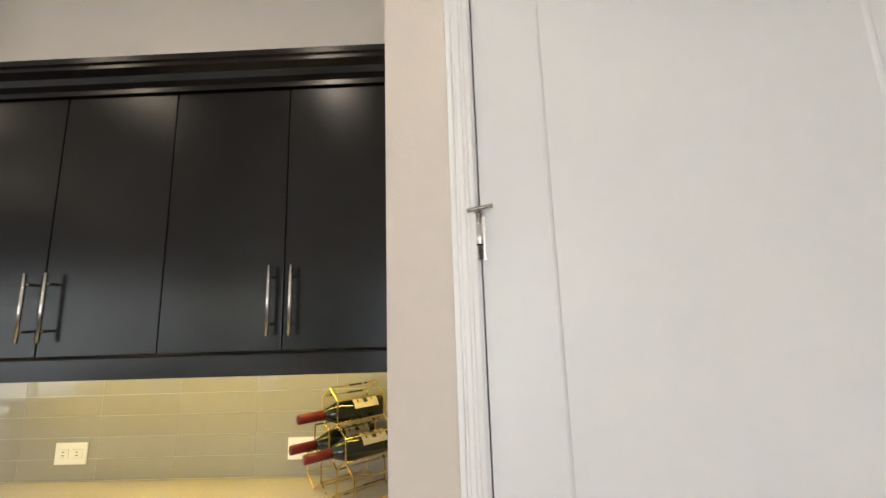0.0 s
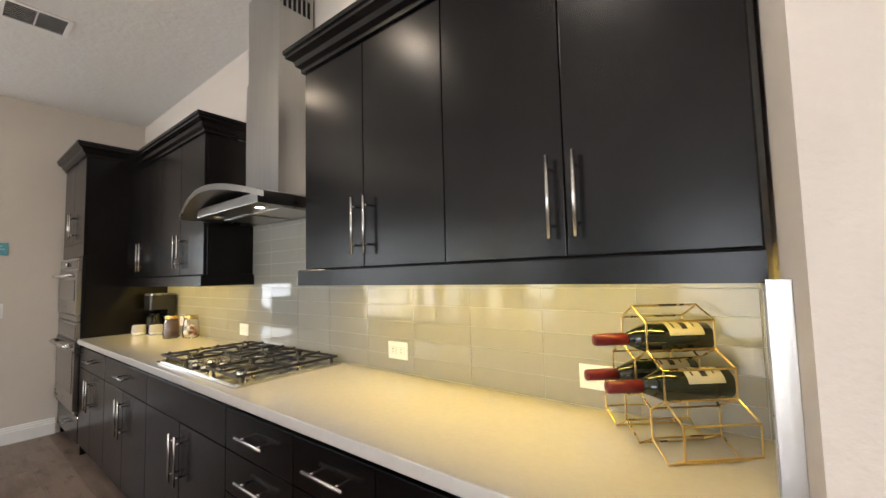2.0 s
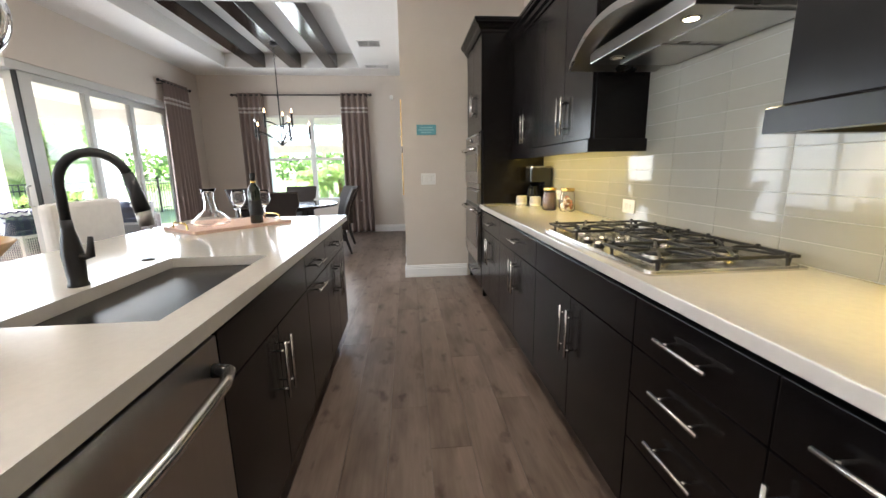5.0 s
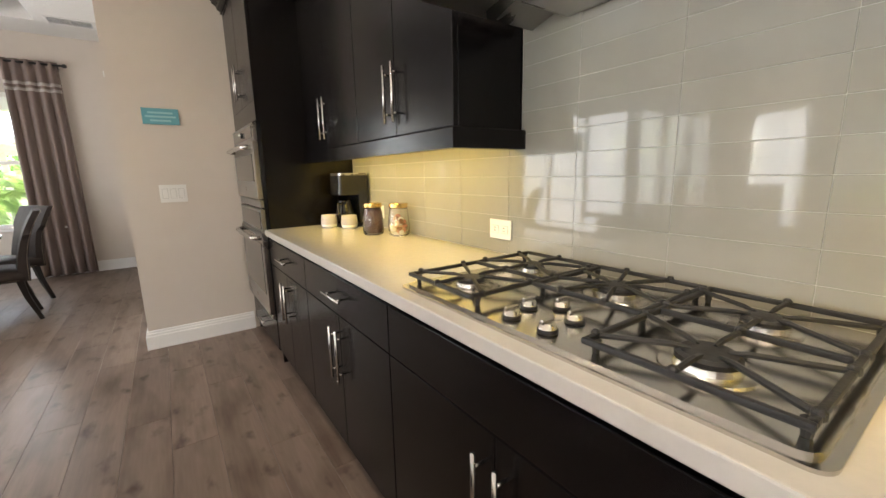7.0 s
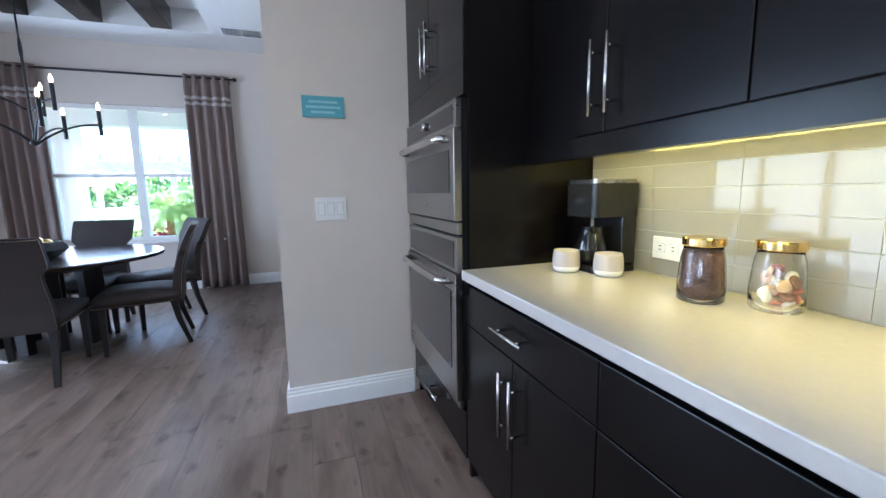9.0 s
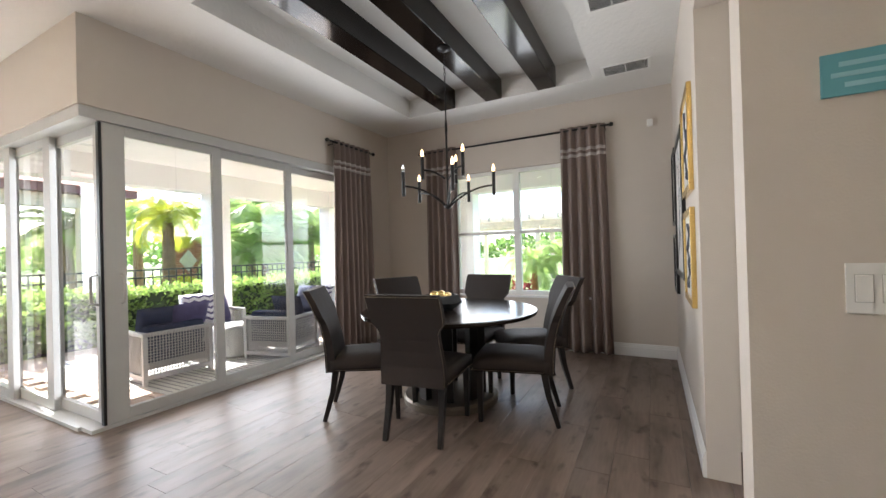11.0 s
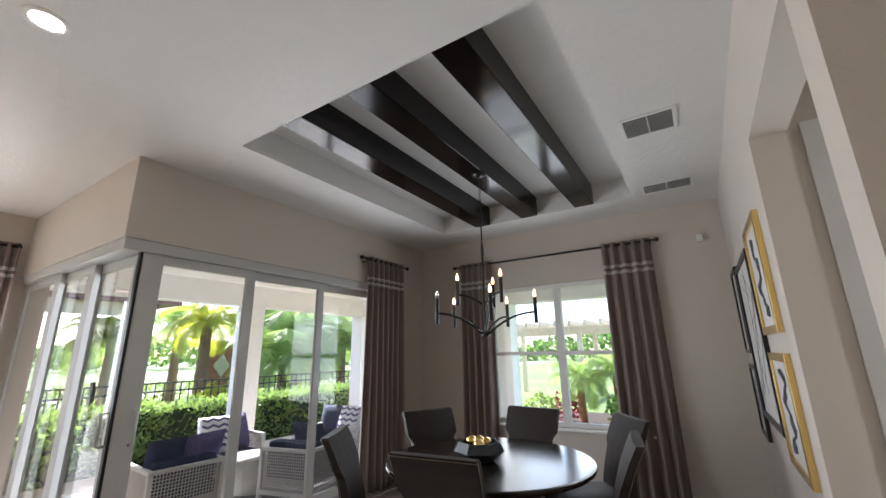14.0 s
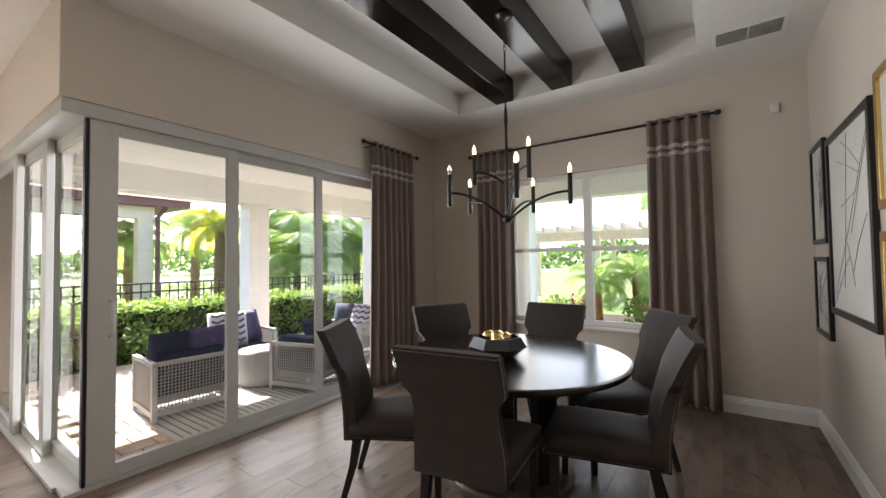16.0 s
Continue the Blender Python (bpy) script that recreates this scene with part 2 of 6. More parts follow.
def sweep(profile, path, bm=None):
    """A moulding: profile rows of (out, up) carried along a flat path of (x, y), mitred; out is to the path's right."""
    bm = bm or bmesh.new()
    pts = [Vector((*p, 0)) for p in path]
    rings = []
    for k, p in enumerate(pts):
        d0 = (p - pts[k - 1]).normalized() if k else (pts[1] - p).normalized()
        d1 = (pts[k + 1] - p).normalized() if k < len(pts) - 1 else d0
        n0, n1 = Vector((d0.y, -d0.x, 0)), Vector((d1.y, -d1.x, 0))
        m = (n0 + n1).normalized()
        m = m / max(0.3, m.dot(n0))
        rings.append([bm.verts.new(p + m * o + Vector((0, 0, h))) for o, h in profile])
    for a, b in zip(rings, rings[1:]):
        bridge(bm, a, b)
    bm.faces.new(rings[0][::-1])
    bm.faces.new(rings[-1])
    bmesh.ops.recalc_face_normals(bm, faces=bm.faces)
    return bm


def rounded_slab(corners, z0, z1, r, seg=6, bm=None):
    """A slab with an outline of round corners."""
    bm = bm or bmesh.new()
    out = []
    n = len(corners)
    for k in range(n):
        p, a, b = Vector(corners[k]), Vector(corners[k - 1]), Vector(corners[(k + 1) % n])
        u, v = (a - p).normalized() * r, (b - p).normalized() * r
        for s in range(seg + 1):
            t = s / seg
            out.append(p + u * (1 - t) ** 2 + v * t ** 2)
    lo, hi = ([bm.verts.new((q.x, q.y, z)) for q in out] for z in (z0, z1))
    bridge(bm, lo, hi)
    bm.faces.new(lo[::-1])
    bm.faces.new(hi)
    bmesh.ops.recalc_face_normals(bm, faces=bm.faces)
    return bm


# ---- structure ----
CEIL, WX, WY, NY = 3.02, -9.68, -3.08, 0.735
CX = -5.95
SY, EX = -5.62, 2.2        # far living room wall, closing wall
solid("floor_slab", boxes((CX - 0.2, -0.739, SY - 0.1, 2.25, -0.10, -0.012), (-0.739, EX, SY - 0.1, 1.40, -0.10, -0.012), (-9.84, -7.72, WY - 0.25, NY + 0.15, -0.10, -0.012), (-7.72, CX - 0.2, WY - 0.25, 2.3, -0.10, -0.012)), dark_gap)

solid("wall_kitchen_back", box(-6.17, -0.881, 2.07, 2.25, 0, 3.3), wall_paint)
solid("wall_stub", box(-6.17, -6.02, NY, 2.07, 0, CEIL), wall_paint)
solid("wall_return", box(-0.881, -0.739, 1.245, 2.25, 0, CEIL), wall_paint)
# last box: unseen backing added behind the door against light through the hinge gap
solid("wall_door", boxes((0.331, EX, 1.245, 1.40, 0, CEIL), (-0.739, 0.331, 1.245, 1.40, 2.46, CEIL), (-0.739, 0.5, 1.42, 1.45, 0, CEIL)), wall_paint)
solid("wall_east", box(EX, EX + 0.15, SY, 1.40, 0, CEIL), wall_paint)
# dining wall with its cased opening to the hall
OPX0, OPX1, OPZ = -7.20, -6.17, 2.515
solid("wall_dining_north", boxes((WX, OPX0, NY, NY + 0.15, 0, CEIL), (OPX0, OPX1, NY, NY + 0.15, OPZ, CEIL)), wall_paint)
solid("wall_hall", boxes((-7.6, -6.17, 2.2, 2.32, 0, CEIL), (-7.72, -7.6, NY + 0.15, 1.11, 0, CEIL), (-7.72, -7.6, 2.0, 2.2, 0, CEIL), (-7.72, -7.6, 1.11, 2.0, 2.62, CEIL)), wall_paint)
# window wall
W0, W1, WZ0, WZ1 = -1.95, -0.15, 0.66, 2.31
solid("wall_west", boxes((WX - 0.16, WX, WY - 0.16, W0, 0, CEIL), (WX - 0.16, WX, W1, NY + 0.15, 0, CEIL),
                         (WX - 0.16, WX, W0, W1, 0, WZ0), (WX - 0.16, WX, W0, W1, WZ1, CEIL)), wall_paint)
# corner of the sliding doors: header boxes over the openings
HZ, SX1 = 2.374, -8.78
solid("wall_slider_header", box(SX1, CX, WY - 0.17, WY + 0.025, HZ, CEIL), wall_paint)
solid("wall_dining_corner", box(WX, SX1, WY - 0.17, WY + 0.025, 0, CEIL), wall_paint)
solid("wall_side_header", box(CX - 0.24, CX, SY, WY - 0.17, HZ, CEIL), wall_paint)
# living room far wall with wide glazed openings
solid("wall_living", boxes((CX - 0.24, -5.45, SY - 0.18, SY, 0, CEIL), (-4.55, -4.35, SY - 0.18, SY, 0, CEIL), (-5.45, -4.55, SY - 0.18, SY, 2.35, CEIL), (-4.35, 1.4, SY - 0.18, SY, 2.35, CEIL), (1.4, EX, SY - 0.18, SY, 0, CEIL)), wall_paint)

# ceiling with the dining tray
TX0, TX1, TY0, TY1, TZ = -9.11, -6.30, -2.28, 0.0, 3.25
bm = boxes((TX1, EX, SY, 2.25, CEIL, CEIL + 0.02), (WX, TX0, WY, NY, CEIL, CEIL + 0.02), (TX0, TX1, WY, TY0, CEIL, CEIL + 0.02),
           (TX0, TX1, TY1, NY, CEIL, CEIL + 0.02), (TX0 - 0.02, TX1 + 0.02, TY0 - 0.02, TY1 + 0.02, TZ, TZ + 0.05),
           (TX0 - 0.02, TX0, TY0, TY1, CEIL + 0.02, TZ), (TX1, TX1 + 0.02, TY0, TY1, CEIL + 0.02, TZ),
           (TX0, TX1, TY0 - 0.02, TY0, CEIL + 0.02, TZ), (TX0, TX1, TY1, TY1 + 0.02, CEIL + 0.02, TZ),
           (-7.72, TX1, NY, 2.32, CEIL, CEIL + 0.02))
solid("ceiling", bm, ceiling_paint)
# unseen slab that keeps the sky's light out, cut back beside the hall door
solid("roof_deck", boxes((WX - 0.16, -7.75, SY - 0.18, NY + 0.15, 3.34, 3.40), (-7.75, EX + 0.15, SY - 0.18, 2.32, 3.34, 3.40)), dark_gap)
for k, y in enumerate((-1.705, -1.10, -0.478)):
    b = box(TX0 + 0.002, TX1 - 0.002, y - 0.10, y + 0.10, 3.02, TZ - 0.002, bevel=0.006)
    tagged(part("ceiling_beam", b, beam_wood), "dark-stained boxed timber beam under the tray ceiling", "beam", "ceiling beams", "structure")

# baseboards with a stepped profile
BASE = [(0.0, 0.0), (0.018, 0.0), (0.018, 0.098), (0.013, 0.104), (0.013, 0.118), (0.008, 0.124), (0.008, 0.136), (0.0, 0.142)]


def baseboard(*path):
    solid("baseboard", sweep([(o + 0.001, h + 0.001) for o, h in BASE], path), trim_white)


baseboard((-6.168, NY), (-6.02, NY), (-6.02, 1.45))
baseboard((SX1, WY + 0.025), (WX, WY + 0.025), (WX, NY), (OPX0, NY))
baseboard((-5.455, SY), (CX, SY))
baseboard((0.335, 1.245), (EX, 1.245), (EX, SY), (1.4, SY))

# ---- kitchen: cabinets ----
FRONT, BACK, DECK = 1.465, 2.058, 0.872     # face of the doors, wall side, underside of the worktop


def bar_pull(at, length, axis, parent, normal=-1):
    """A round bar pull on two posts; the face looks to normal * y."""
    c = Vector(at)
    d = Vector((1, 0, 0)) if axis == "x" else Vector((0, 0, 1))
    n = Vector((0, normal, 0))
    bm = tube([c + n * 0.032 - d * length / 2, c + n * 0.032 + d * length / 2], 0.006, 10)
    for s in (-1, 1):
        q = c + d * (s * (length / 2 - 0.035))
        tube([q, q + n * 0.032], 0.0045, 8, bm)
    return part("handle", bm, nickel, parent, "satin nickel bar pull", smooth=True)


def front(name, x0, x1, z0, z1, y, parent, handle=None, normal=-1, length=0.19):
    """A slab door or drawer front, 19 mm thick, with its pull."""
    g = 0.0018
    ya, yb = (y, y + 0.019) if normal < 0 else (y - 0.019, y)
    f = part(name, box(x0 + g, x1 - g, ya, yb, z0 + g, z1 - g, bevel=0.003), espresso, parent)
    xm, zm = (x0 + x1) / 2, (z0 + z1) / 2
    if handle == "drawer":
        bar_pull((xm, y, zm), length, "x", f, normal)
    elif handle:
        side, level = handle
        hx = x0 + 0.035 if side == "l" else x1 - 0.035
        hz = z0 + 0.05 + 0.11 if level == "low" else z1 - 0.05 - 0.11
        bar_pull((hx, y, hz), 0.22, "z", f, normal)
    return f


def carcass(x0, x1, y0, y1, z0, z1, parent, name="body"):
    return part(name, box(x0 + 0.0006, x1 - 0.0006, y0, y1, z0, z1, bevel=0.0015, seg=1), espresso, parent)


def base_cabinet(x0, x1, rows, face=FRONT, back=BACK, normal=-1, label=""):
    """rows: (bottom, top, kind) with kind drawer, plain, doors, door_l or door_r."""
    c = thing("base_cabinet", ((x0 + x1) / 2, (face + back) / 2, 0), label or "dark espresso slab-front base cabinet with nickel bar pulls", "cabinet", "base cabinets")
    f = face - 0.021 * normal
    ya, yb = (f, back) if normal < 0 else (back, f)
    carcass(x0, x1, ya, yb, 0.10, DECK - 0.001, c)
    k = face - 0.085 * normal
    part("toe_kick", box(x0 + 0.001, x1 - 0.001, min(k, back), max(k, back), 0.001, 0.10), espresso, c)
    for z0, z1, kind in rows:
        xm = (x0 + x1) / 2
        if kind == "drawer":
            front("drawer_front", x0, x1, z0, z1, face, c, "drawer", normal)
        elif kind == "wide_drawer":
            front("drawer_front", x0, x1, z0, z1, face, c, "drawer", normal, 0.25)
        elif kind == "plain":
            front("drawer_front", x0, x1, z0, z1, face, c, None, normal)
        elif kind == "doors":
            front("door", x0, xm, z0, z1, face, c, ("r", "high"), normal)
            front("door", xm, x1, z0, z1, face, c, ("l", "high"), normal)
        else:
            front("door", x0, x1, z0, z1, face, c, (kind[-1], "high"), normal)
    return c


DR = (0.69, 0.85, "drawer")
base_cabinet(-5.19, -4.43, [DR, (0.10, 0.69, "doors")])
base_cabinet(-4.43, -3.56, [DR, (0.10, 0.69, "doors")])
base_cabinet(-3.56, -2.60, [(0.69, 0.85, "plain"), (0.10, 0.69, "doors")], label="dark espresso base cabinet under the gas cooktop")
base_cabinet(-2.60, -2.12, [DR, (0.53, 0.69, "drawer"), (0.37, 0.53, "drawer"), (0.10, 0.37, "drawer")], label="dark espresso base cabinet with four drawers")
base_cabinet(-2.12, -1.73, [DR, (0.10, 0.69, "door_l")], label="narrow dark espresso base cabinet with drawer and door")
base_cabinet(-1.73, -0.90, [(0.69, 0.85, "wide_drawer"), (0.10, 0.69, "doors")])

# worktop along the wall
w = thing("worktop", (-3.05, 1.75, DECK), "cream polished quartz worktop on the dark base cabinets", "worktop")
part("slab", box(-5.188, -0.897, 1.445, 2.056, DECK + 0.0005, 0.911, bevel=0.004), quartz, w)

# wall cabinets
CROWN = [(0.0, 0.0), (0.012, 0.0), (0.012, 0.018), (0.030, 0.030), (0.036, 0.052), (0.062, 0.066), (0.062, 0.080), (0.070, 0.084), (0.070, 0.104), (0.0, 0.104)]
UF, UZ0, UZ1 = 1.748, 1.385, 2.285


def wall_cabinet(x0, x1, label="dark espresso slab-door wall cabinet with nickel bar pulls"):
    c = thing("wall_cabinet", ((x0 + x1) / 2, 1.9, UZ0), label, "cabinet", "wall cabinets")
    carcass(x0, x1, UF + 0.021, BACK, UZ0, UZ1, c)
    xm = (x0 + x1) / 2
    front("door", x0, xm, UZ0, UZ1, UF, c, ("r", "low"))
    front("door", xm, x1, UZ0, UZ1, UF, c, ("l", "low"))
    return c


wall_cabinet(-1.70, -0.90)
wall_cabinet(-2.49, -1.70)
wall_cabinet(-4.36, -3.59)
wall_cabinet(-5.19, -4.36)
for name, path in (("right", [(-2.492, 2.055), (-2.492, UF), (-0.90, UF)]), ("left", [(-5.19, UF), (-3.588, UF), (-3.588, 2.055)])):
    t = thing("cabinet_crown", (path[1][0], UF, UZ1), "dark espresso stepped crown moulding on the wall cabinets", "moulding")
    part("moulding", sweep([(o, h + UZ1 + 0.001) for o, h in CROWN], path), espresso, t)
    a, b = min(p[0] for p in path), max(p[0] for p in path)
    part("top_board", box(a + 0.002, b - 0.002, UF + 0.002, 2.055, UZ1 + 0.080, UZ1 + 0.098), espresso, t)
    r = thing("light_rail", (path[1][0], UF, 1.316), "dark espresso light rail under the wall cabinets", "moulding")
    part("rail", sweep([(-0.028, 1.316), (0.022, 1.316), (0.022, 1.379), (0.017, 1.3845), (-0.028, 1.3845)], path), espresso, r)
    u = thing("light_strip", ((a + b) / 2, 1.80, 1.384), "warm glowing LED tape under the wall cabinets", "light")
    part("tape", box(a + 0.05, b - 0.05, 1.792, 1.804, 1.3815, UZ0 - 0.0003), plastic_white, u)
    leds = bmesh.new()
    for k in range(int((b - a - 0.12) / 0.018)):
        x = a + 0.06 + 0.018 * k
        box(x, x + 0.006, 1.795, 1.801, 1.3795, 1.3814, bm=leds)
    tagged(part("led_row", leds, strip_glow, u, "row of tiny warm glowing LEDs"), kind="stuff")

# tall oven cabinet
t = thing("oven_cabinet", (-5.605, 1.76, 0), "tall dark espresso cabinet around the built-in ovens", "cabinet")
TF = 1.462
part("side_panel", box(-5.212, -5.1915, TF + 0.021, BACK, 0.001, 2.40), espresso, t)
part("side_panel", box(-6.018, -5.997, TF + 0.021, BACK, 0.001, 2.40), espresso, t)
part("body", boxes((-5.996, -5.213, TF + 0.021, BACK, 1.60, 2.40), (-5.996, -5.213, TF + 0.021, BACK, 0.08, 0.30), (-5.996, -5.213, 1.98, BACK, 0.30, 1.60)), espresso, t)
part("toe_kick", box(-5.996, -5.213, TF + 0.08, BACK, 0.001, 0.08), espresso, t)
front("drawer_front", -6.018, -5.192, 0.09, 0.30, TF, t, "drawer")
part("filler", box(-6.016, -5.194, TF, TF + 0.019, 1.575, 1.69), espresso, t)
front("door", -6.018, -5.605, 1.69, 2.40, TF, t, ("r", "low"))
front("door", -5.605, -5.192, 1.69, 2.40, TF, t, ("l", "low"))
part("crown", sweep([(o, h + 2.401) for o, h in CROWN], [(-6.018, TF), (-5.19, TF), (-5.19, 2.055)]), espresso, t)
part("top_board", box(-6.016, -5.195, TF + 0.004, 2.055, 2.48, 2.498), espresso, t)

o = thing("wall_oven", (-5.605, 1.7, 0.30), "stainless double wall oven with dark glass doors and microwave above", "oven")
X0, X1 = -5.985, -5.222
part("body", box(-5.985, -5.225, TF + 0.005, 1.97, 0.306, 1.57), dark_gap, o)
part("lower_trim", box(X0, X1, TF - 0.016, TF + 0.004, 0.308, 0.335, bevel=0.003), steel, o)


def oven_unit(za, zb, zc, tall):
    """za..zb door, zb..zc control panel."""
    d = part("oven_door", box(X0, X1, TF - 0.030, TF + 0.003, za, zb, bevel=0.004), steel, o, "stainless oven door")
    part("window", box(X0 + 0.05, X1 - 0.05, TF - 0.033, TF - 0.0295, za + (0.13 if tall else 0.11), zb - 0.075, bevel=0.001), oven_glass, d, "dark glass oven window")
    hz = zb - 0.035
    pts = [((X0 + 0.06), TF - 0.03, hz), (X0 + 0.065, TF - 0.066, hz), (X0 + 0.11, TF - 0.078, hz), ((X0 + X1) / 2, TF - 0.084, hz), (X1 - 0.11, TF - 0.078, hz), (X1 - 0.065, TF - 0.066, hz), (X1 - 0.06, TF - 0.03, hz)]
    part("handle", tube(pts, 0.015, 12), nickel, d, "curved stainless bar handle", smooth=True)
    part("badge", lathe([(0.014, 0), (0.014, 0.002)], (0, 0, 0), 16), nickel, d, local=True).matrix_local = pose(0, TF - 0.031 - 1.7, za + 0.06 - 0.30, 90)
    p = part("control_panel", box(X0, X1, TF - 0.022, TF + 0.003, zb + 0.004, zc, bevel=0.003), steel, o, "stainless control panel with dark glass")
    part("display", box(X0 + 0.03, X1 - 0.03, TF - 0.0245, TF - 0.0215, zb + 0.02, zc - 0.018, bevel=0.001), oven_glass, p, "dark glass display strip")
    return p


oven_unit(0.34, 0.885, 1.035, True)
p = oven_unit(1.10, 1.455, 1.565, False)
part("knob", tube([(-5.605, TF - 0.0245, 1.515), (-5.605, TF - 0.042, 1.515)], 0.018, 16), nickel, p, smooth=True)
part("vent_trim", box(X0, X1, TF - 0.020, TF + 0.003, 1.045, 1.092, bevel=0.004), steel, o)

# ---- range hood ----
h = thing("range_hood", (-3.055, 1.82, 1.70), "stainless chimney range hood with arched canopy over cooktop", "range hood")
HX0, HX1 = -3.545, -2.575
bm = bmesh.new()
cols = []
for k in range(25):
    u = k / 24
    x = HX0 + (HX1 - HX0) * u
    z = 1.735 + 0.085 * math.sin(math.pi * u)
    yf = 1.60 - 0.06 * math.sin(math.pi * u)
    cols.append([bm.verts.new(p) for p in ((x, yf, z - 0.028), (x, yf, z), (x, 2.056, z), (x, 2.056, z - 0.028))])
for a, b in zip(cols, cols[1:]):
    bridge(bm, a, b)
bm.faces.new(cols[0][::-1])
bm.faces.new(cols[-1])
bmesh.ops.recalc_face_normals(bm, faces=bm.faces)
part("canopy", bm, steel, h, smooth=False)
part("body", box(-3.40, -2.71, 1.64, 2.056, 1.705, 1.755, bevel=0.004), steel, h)
for x in (-3.23, -2.88):
    part("filter", box(x - 0.15, x + 0.15, 1.78, 2.03, 1.6995, 1.7045), steel_up, h, "steel mesh grease filter")
for x, lit in ((-3.28, False), (-2.82, True)):
    part("lamp_ring", lathe([(0.032, 0), (0.030, -0.003), (0.023, -0.003), (0.022, 0.001)], (x, 1.71, 1.7045), 20, cap=False), nickel, h, smooth=True)
    part("lamp", lathe([(0.022, 0), (0.022, 0.003)], (x, 1.71, 1.7015), 16), emit_warm if lit else plastic_white, h, "lit round hood lamp" if lit else "unlit round hood lamp")
part("chimney_lower", box(-3.235, -2.875, 1.835, 2.056, 1.79, 2.50, bevel=0.003), steel_up, h)
ch = part("chimney_upper", box(-3.228, -2.882, 1.842, 2.056, 2.501, CEIL - 0.001, bevel=0.003), steel_up, h)
for k in range(6):
    y = 1.865 + k * 0.03
    part("vent_slot", box(-2.8819, -2.8805, y, y + 0.018, 2.86, 2.96), dark_gap, ch)

# ---- island ----
IX0, IX1, IY1, IY0 = -4.54, -1.30, 0.31, -0.80
IF = 0.285
isl = thing("worktop", (-2.9, -0.25, DECK), "white polished quartz island top with sink cutout", "worktop")
SKX0, SKX1, SKY0, SKY1 = -3.12, -2.40, -0.17, 0.20
for row in ((IX0, SKX0, IY0, IY1, DECK, 0.911), (SKX1, IX1, IY0, IY1, DECK, 0.911), (SKX0, SKX1, IY0, SKY0, DECK, 0.911), (SKX0, SKX1, SKY1, IY1, DECK, 0.911)):
    part("slab", box(*row), quartz, isl)


def island_cabinet(x0, x1, rows, label="dark espresso island base cabinet with bar pulls"):
    c = base_cabinet(x0, x1, rows, face=IF, back=-0.35, normal=1, label=label)
    c["group"] = "island cabinets"
    return c


island_cabinet(-4.45, -3.80, [DR, (0.10, 0.69, "doors")])
c = island_cabinet(-3.80, -3.34, [DR, (0.10, 0.69, "plain")], "dark espresso island cabinet with pull-out and bar pulls")
bar_pull((-3.57, IF, 0.64), 0.19, "x", c, 1)
sinkcab = island_cabinet(-3.34, -2.47, [(0.69, 0.85, "plain"), (0.10, 0.69, "doors")], "dark espresso sink cabinet of the island")
island_cabinet(-1.785, -1.33, [(0.10, 0.85, "plain")], "dark espresso end panel cabinet of the island")
part("back_panel", box(-4.45, -1.33, -0.375, -0.352, 0.001, DECK - 0.001), espresso, sinkcab)

# ---- windows and sliding doors ----


def pane(bm, parent):
    g = part("pane", bm, glass, parent, "clear glass pane")
    g.visible_shadow = False
    return g


win = thing("window_1", (WX, -1.05, WZ0), "white twin single-hung window with bright garden behind", "window", kind="structure")
fx0, fx1 = WX - 0.11, WX - 0.05
part("window_frame", boxes((fx0, fx1, W0, W0 + 0.05, WZ0, WZ1), (fx0, fx1, W1 - 0.05, W1, WZ0, WZ1), (fx0, fx1, W0 + 0.05, W1 - 0.05, WZ1 - 0.05, WZ1),
                           (fx0, fx1, W0 + 0.05, W1 - 0.05, WZ0, WZ0 + 0.05), (fx0, fx1 + 0.02, -1.09, -1.01, WZ0 + 0.05, WZ1 - 0.05)), trim_white, win)
part("window_sill", box(WX - 0.02, WX + 0.05, W0 - 0.05, W1 + 0.05, WZ0 - 0.03, WZ0 - 0.001, bevel=0.006), trim_white, win)
for a, b in ((W0 + 0.05, -1.09), (-1.01, W1 - 0.05)):
    part("meeting_rail", box(fx0 + 0.01, fx1 - 0.005, a, b, 1.455, 1.50), trim_white, win)
    pane(box(fx0 + 0.03, fx0 + 0.034, a, b, WZ0 + 0.05, 1.455), win)
    pane(box(fx0 + 0.02, fx0 + 0.024, a, b, 1.50, WZ1 - 0.05), win)


